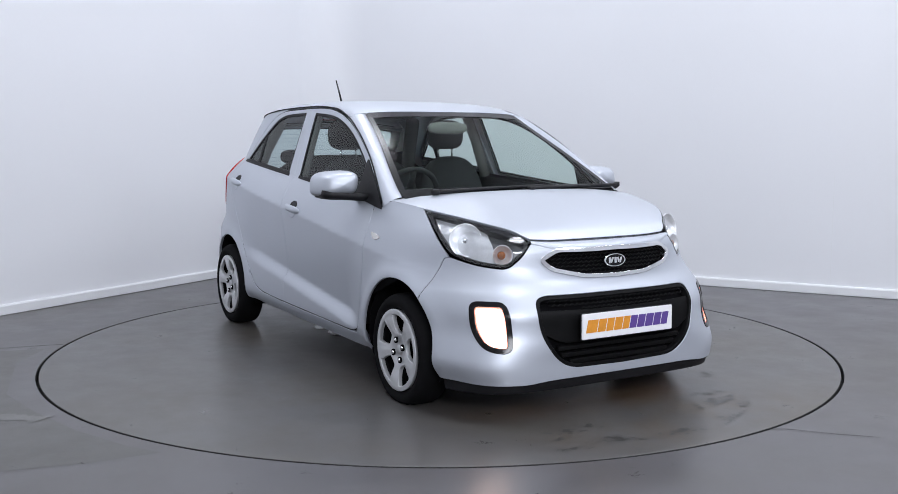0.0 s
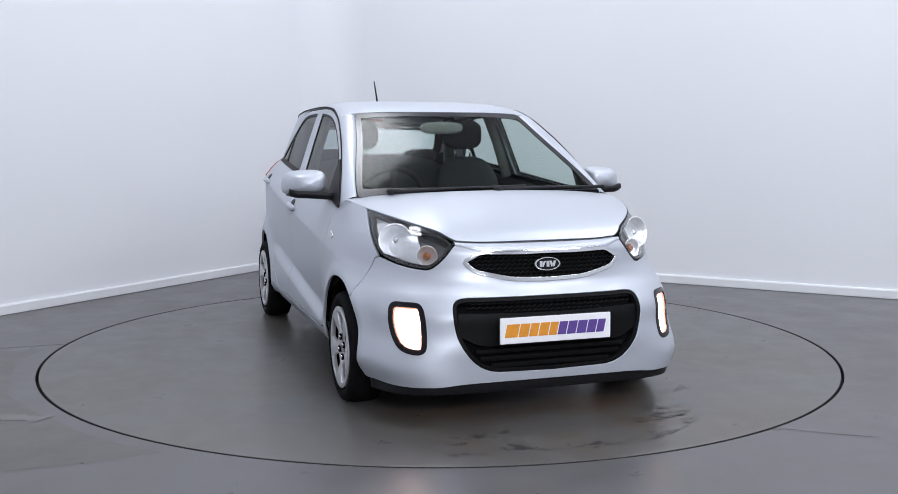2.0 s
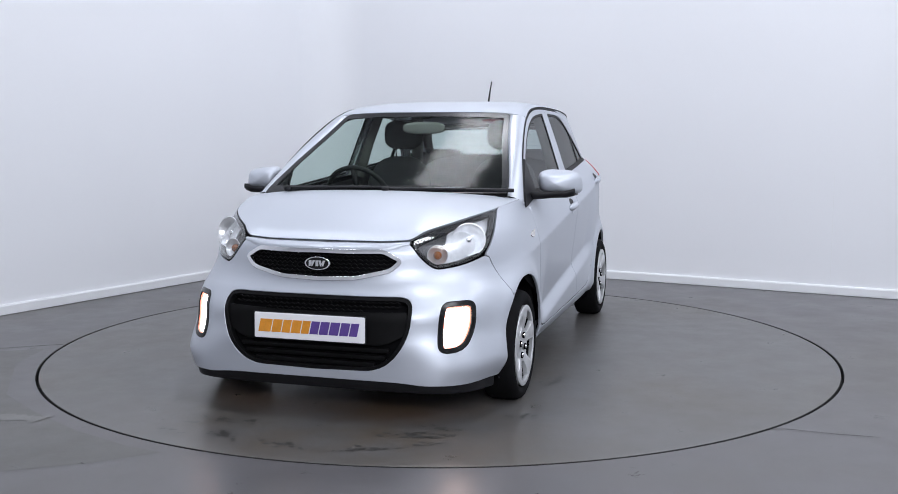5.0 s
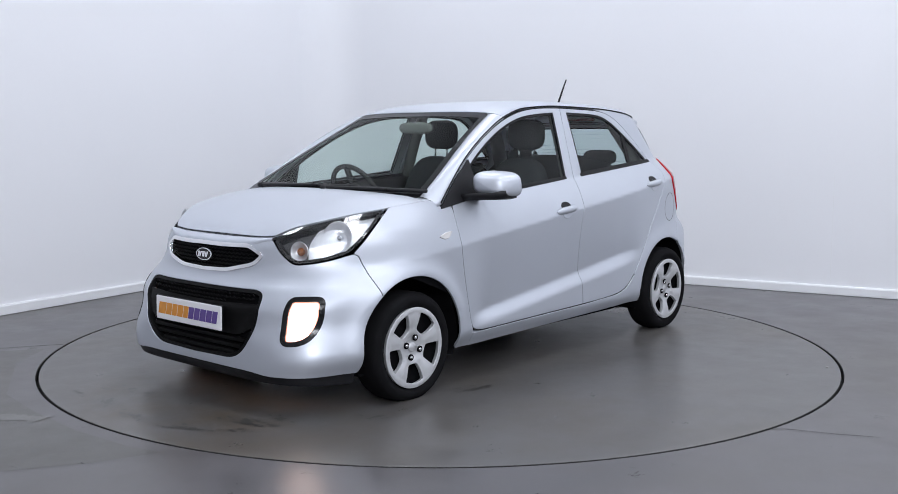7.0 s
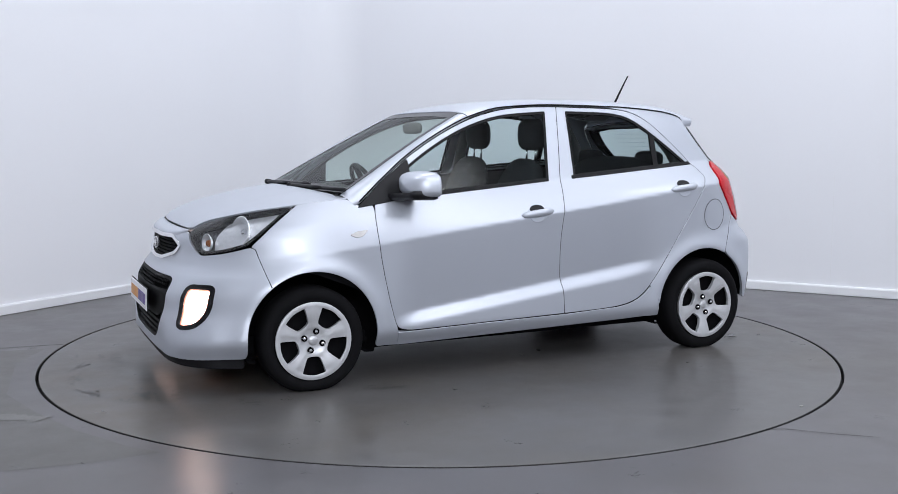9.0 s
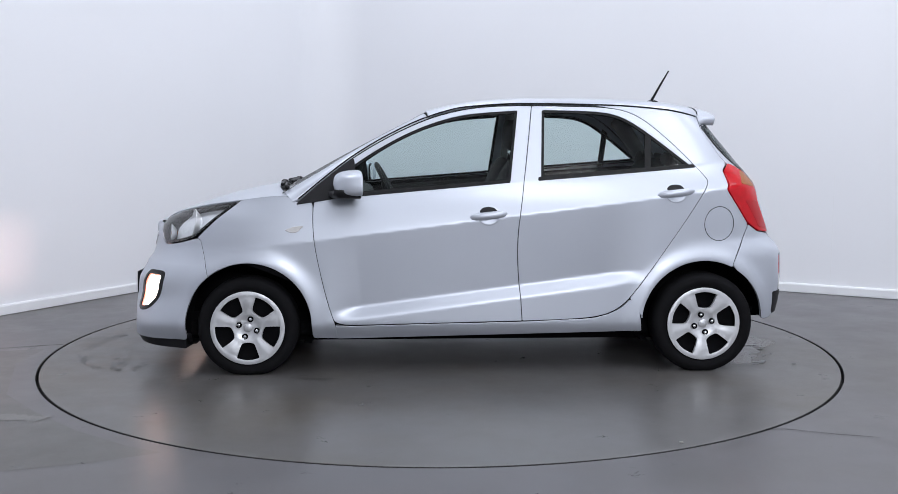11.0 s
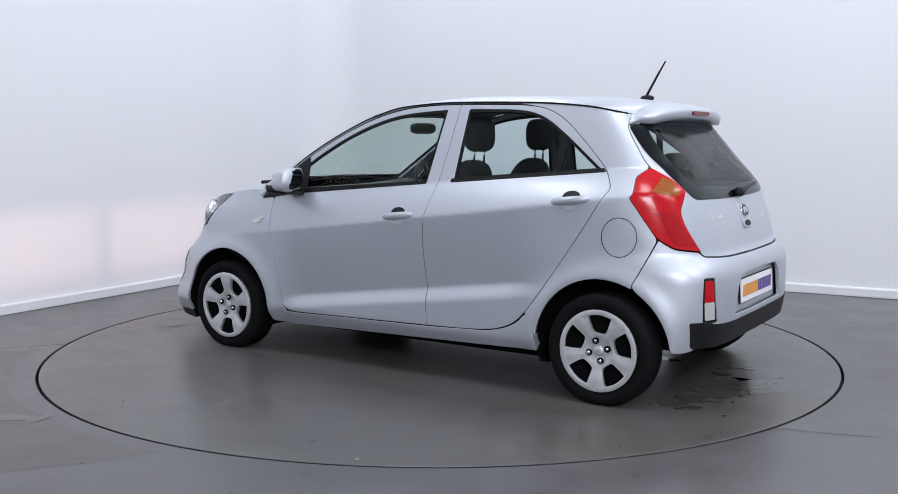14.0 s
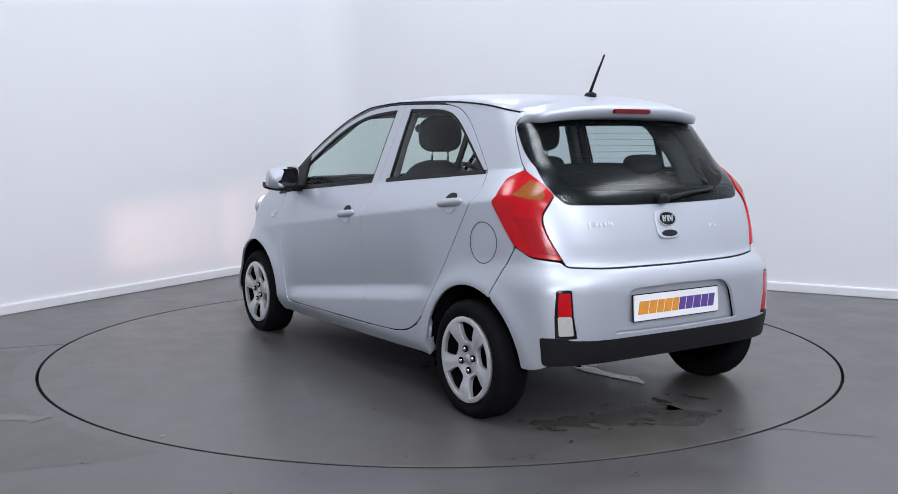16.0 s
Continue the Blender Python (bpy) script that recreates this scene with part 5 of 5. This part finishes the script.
both("door_joint", lambda: joint_ring(side, FRONT_DOOR, 0.004, 0.0022), SEAL, front_doors, "dark joint round the front door")
both("door_joint", lambda: joint_ring(side, REAR_DOOR, 0.004, 0.0022), SEAL, rear_doors, "dark joint round the rear door")
part("bonnet_joint", joint_ring(hood, HOOD, 0.004, 0.003, side=Vector((0, 0, 1))), SEAL, car, "dark joint round the bonnet")
part("tailgate_joint", joint_ring(back, HATCH, 0.0035, 0.0022), SEAL, car, "dark joint round the tailgate")
part("bumper_joint", joint_ring(front, outline(whole(bump)[:-1]), 0.002, 0.002), SEAL, car, "dark joint round the front bumper")
part("bumper_joint", joint_ring(back, outline(whole(REAR_H)[:-1]), 0.002, 0.002), SEAL, car, "dark joint round the rear bumper")

# ---- wheels ----


def revolve(profile, k, m):
    return grid([[m @ Vector((r * math.cos(j * math.tau / k), d, r * math.sin(j * math.tau / k))) for j in range(k)] for r, d in profile], True)


def wheel(x, y, hub, radius, spin, nuts):
    """A tyre with a five-spoke silver wheel cover; d runs outward from the car."""
    sgn = 1 if y > 0 else -1
    m = Matrix.Translation((x, y, hub)) @ Matrix.Diagonal((1, sgn, 1, 1)) @ Matrix.Rotation(spin, 4, "Y")
    tyre = revolve(((0.180, -0.14), (radius - 0.03, -0.158), (radius - 0.008, -0.148), (radius, -0.125), (radius + 0.0005, -0.08), (radius, -0.032), (radius - 0.006, -0.012), (radius - 0.015, -0.002), (radius - 0.033, 0.006), (0.215, 0.005), (0.203, -0.001), (0.196, -0.006), (0.190, -0.016), (0.180, -0.03)), 72, m)
    for v in tyre.verts:
        if v.co.z < 0.004:
            v.co.z = 0.004
    bmesh.ops.recalc_face_normals(tyre, faces=tyre.faces[:])
    w = part("wheel", tyre, RUBBER, car, "black tyre with a silver five-spoke wheel cover")

    def cover_map(px, pz):
        r = math.hypot(px, pz)
        d = 0.004 - 0.020 * smooth(0.15, 0.03, r) + 0.004 * math.exp(-((r - 0.178) / 0.012) ** 2) + 0.004 * math.exp(-((r - 0.068) / 0.016) ** 2)
        ang = (math.atan2(pz, px) - math.pi / 2) % (math.tau / 5)
        ridge = math.exp(-((ang - math.tau / 10) / 0.16) ** 2)
        return Vector((px, d + 0.004 * ridge * smooth(0.05, 0.09, r) * smooth(0.18, 0.15, r), pz))
    rim = [Vector((0.191 * math.cos(j * math.tau / 72), 0.191 * math.sin(j * math.tau / 72))) for j in range(72)]
    holes = []
    for k in range(5):
        c = math.pi / 2 + k * math.tau / 5
        pts = [(r * math.cos(c + a), r * math.sin(c + a), rr) for r, a, rr in ((0.170, -0.37, 0.009), (0.174, 0.0, 0.05), (0.170, 0.37, 0.009), (0.125, 0.39, 0.03), (0.087, 0.38, 0.012), (0.076, 0.0, 0.03), (0.087, -0.38, 0.012), (0.125, -0.39, 0.03))]
        holes.append(outline(pts, 0.01, 0.015))
    cov = panel(cover_map, rim, holes, step=0.014, depth=0.022, side=Vector((0, 1, 0)))
    moved(cov, m)
    if sgn < 0:
        bmesh.ops.reverse_faces(cov, faces=cov.faces[:])
    cv = part("wheel_cover", cov, COVER, w, "silver five-spoke plastic wheel cover")
    back_disc = revolve(((0.188, -0.035), (0.12, -0.05), (0.06, -0.045), (0.005, -0.04)), 40, m)
    part("steel_rim", back_disc, VOID, w, "black steel rim behind the cover")
    for k in range(4):
        a = k * math.tau / 4 + nuts
        nut = blob(0.048 * math.cos(a), -0.006, 0.048 * math.sin(a), 0.009, 0.010, 0.009, 2.5, 10, 6)
        well = revolve(((0.0155, -0.005), (0.0155, -0.0125), (0.004, -0.012)), 16, Matrix.Translation((0.048 * math.cos(a), 0.003, 0.048 * math.sin(a))))
        bmesh.ops.transform(well, matrix=m, verts=well.verts[:])
        bmesh.ops.transform(nut, matrix=m, verts=nut.verts[:])
        part("nut_well", well, VOID, w, "dark nut well")
        part("wheel_nut", nut, CHROME, w, "bright wheel nut")
    hub = revolve(((0.024, -0.013), (0.022, -0.010), (0.002, -0.009)), 24, m)
    part("hub_cap", hub, COVER, w)


wheel(WHEEL_X + 0.004, 0.792, 0.250, 0.263, radians(36), radians(-36))
wheel(-WHEEL_X, 0.796, 0.257, 0.265, radians(-3), radians(-18))
wheel(WHEEL_X + 0.004, -0.792, 0.250, 0.263, radians(8), radians(30))
wheel(-WHEEL_X, -0.796, 0.257, 0.265, radians(30), radians(10))

# Dark floor pan under the car.
pan = box(-1.12, 1.62, -0.62, 0.62, 0.145, 0.24, 0.03)
part("floor_pan", pan, VOID, car, "black underbody")
part("floor_pan", box(-0.80, 0.80, -0.68, 0.68, 0.165, 0.25, 0.02), VOID, car, "black underbody")
# Hidden box behind the axle, added to keep light off the floor there.
part("floor_pan", box(-1.52, -1.08, -0.62, 0.62, 0.255, 0.33, 0.02), VOID, car, "hidden black underbody box, added to block light behind the axle")
part("engine_bay", box(0.85, 1.60, -0.50, 0.50, 0.24, 0.70, 0.05), VOID, car, "dark engine bay behind the grille")
part("boot_floor", box(-1.55, -0.80, -0.50, 0.50, 0.285, 0.62, 0.05), VOID, car, "dark boot tub")

# ---- cabin ----
dash_rows = []
for i in range(21):
    y = -0.64 + 1.28 * i / 20
    q = abs(y) / 0.64
    hump = 0.025 * math.exp(-((y + 0.34) / 0.16) ** 2)
    dash_rows.append([Vector((1.0 - 0.09 * q * q, y, 0.925)), Vector((0.86 - 0.06 * q * q, y, 0.940 + hump * 0.4)), Vector((0.70, y, 0.945 + hump)), Vector((0.60, y, 0.915 + hump)), Vector((0.57, y, 0.86)), Vector((0.62, y, 0.70)), Vector((0.72, y, 0.45))])
part("dashboard", grid(dash_rows), DASH, car, "dark grey dashboard")


def seat(y, x, wide, name="front_seat"):
    cushion = blob(x + 0.12, y, 0.50, 0.27, wide, 0.10, 3.2, 24, 12)
    s = part(name, cushion, CLOTH, car, "dark cloth car seat with headrest")
    rest = blob(0, 0, 0.30, 0.075, wide * 0.96, 0.34, 3.0, 24, 14)
    bmesh.ops.transform(rest, matrix=Matrix.Translation((x - 0.14, y, 0.50)) @ Matrix.Rotation(radians(-18), 4, "Y"), verts=rest.verts[:])
    part("backrest", rest, CLOTH, s)
    return s


def headrest(y, x, z, parent, w=0.125, h=0.085):
    part("headrest", blob(x, y, z, 0.045, w, h, 3.0, 20, 10), CLOTH, parent)
    for dy in (-0.05, 0.05):
        part("headrest_post", tube([(x + 0.005, y + dy, z - 0.17), (x, y + dy, z - 0.05)], 0.006, 8), CHROME, parent)


for y in (0.34, -0.34):
    s = seat(y, 0.09, 0.225)
    headrest(y, -0.275, 1.248, s, 0.128, 0.094)
rear = seat(0.0, -0.78, 0.58, "rear_bench")
for y in (0.32, -0.32):
    headrest(y, -1.12, 1.10, rear, 0.12, 0.05)

sw = bmesh.new()
k = 36
ring = [[Vector((math.cos(i * math.tau / k) * (0.180 + 0.015 * math.cos(j * math.tau / 8)), math.sin(i * math.tau / k) * (0.180 + 0.015 * math.cos(j * math.tau / 8)), 0.015 * math.sin(j * math.tau / 8))) for j in range(8)] for i in range(k + 1)]
add_to(sw, grid(ring, True))
add_to(sw, blob(0, 0, -0.01, 0.075, 0.065, 0.03, 2.6))
for a in (0.0, 2.3, 4.0):
    add_to(sw, tube([(0, 0, -0.005), (0.175 * math.cos(a), 0.175 * math.sin(a), 0)], 0.018, 8))
bmesh.ops.transform(sw, matrix=Matrix.Translation((0.475, -0.345, 0.905)) @ Matrix.Rotation(radians(-62), 4, "Y"), verts=sw.verts[:])
part("steering_wheel", sw, BLACK, car, "black steering wheel")
part("rear_view_mirror", blob(0.33, 0.0, 1.285, 0.02, 0.128, 0.034, 3.0, 20, 10), LINING, car, "grey rear-view mirror")
HEADL = outline([(-1.16, 0.50, 0.02), (-0.6, 0.53, 0.02), (0.22, 0.50, 0.02), (0.235, 0, 0.1), (0.22, -0.50, 0.02), (-0.6, -0.53, 0.02), (-1.16, -0.50, 0.02)])
part("headlining", panel(lambda x, v: roof(x, v) - Vector((0, 0, 0.03)), HEADL, step=0.08, depth=0.0, side=Vector((0, 0, 1))), LINING, car, "grey headlining")
for y in (0.34, -0.34):
    part("sun_visor", box(0.10, 0.25, y - 0.17, y + 0.17, 1.345, 1.357, 0.005), LINING, car, "folded grey sun visor", smooth=False)
both("door_card", lambda: panel(side, outline([(0.80, 0.30), (0.84, 0.915), (-0.178, 1.0), (-0.30, 1.012), (-1.10, 1.075), (-0.95, 0.60), (-0.62, 0.31)], 0.02), step=0.08, lift=-0.06, depth=0.0), DASH, car, "dark door lining")


def inner_pillar(pts, w):
    bm = bmesh.new()
    add_to(bm, tube(pts, w, 8))
    return bm


both("b_pillar_trim", lambda: inner_pillar([(-0.27, 0.645, 0.98), (-0.28, 0.58, 1.2), (-0.30, 0.515, 1.38)], 0.034), LINING, car, "grey pillar lining")
both("c_pillar_trim", lambda: inner_pillar([(-1.22, 0.58, 0.98), (-1.12, 0.545, 1.16), (-0.98, 0.495, 1.34)], 0.050), LINING, car, "grey pillar lining")
both("tail_trim", lambda: panel(back, outline([by(0.50, 0.62), bx(-1.25, 0.62), bx(-1.20, 1.0), bx(-1.26, 1.15), by(0.53, 1.13), by(0.50, 1.0)], 0.02), step=0.06, lift=-0.035, depth=0.0), DASH, car, "dark boot side lining")
part("parcel_shelf", box(-1.48, -1.12, -0.52, 0.52, 0.985, 1.0, 0.005), DASH, car, "dark parcel shelf", smooth=False)


def motions():
    rows_car, rows_disc = [], []
    for t, a in TURN:
        m = Matrix.Rotation(radians(a), 4, "Z")
        rows_disc.append((t, m))
        rows_car.append((t, m @ Matrix.Translation((CAR_X + 1.8, CAR_Y, 0)) @ pose(0, 0, 0, 0, 0, CAR_YAW) @ Matrix.Translation((-1.8, 0, 0))))
    walk(turntable, rows_disc)
    walk(car, rows_car)


motions()
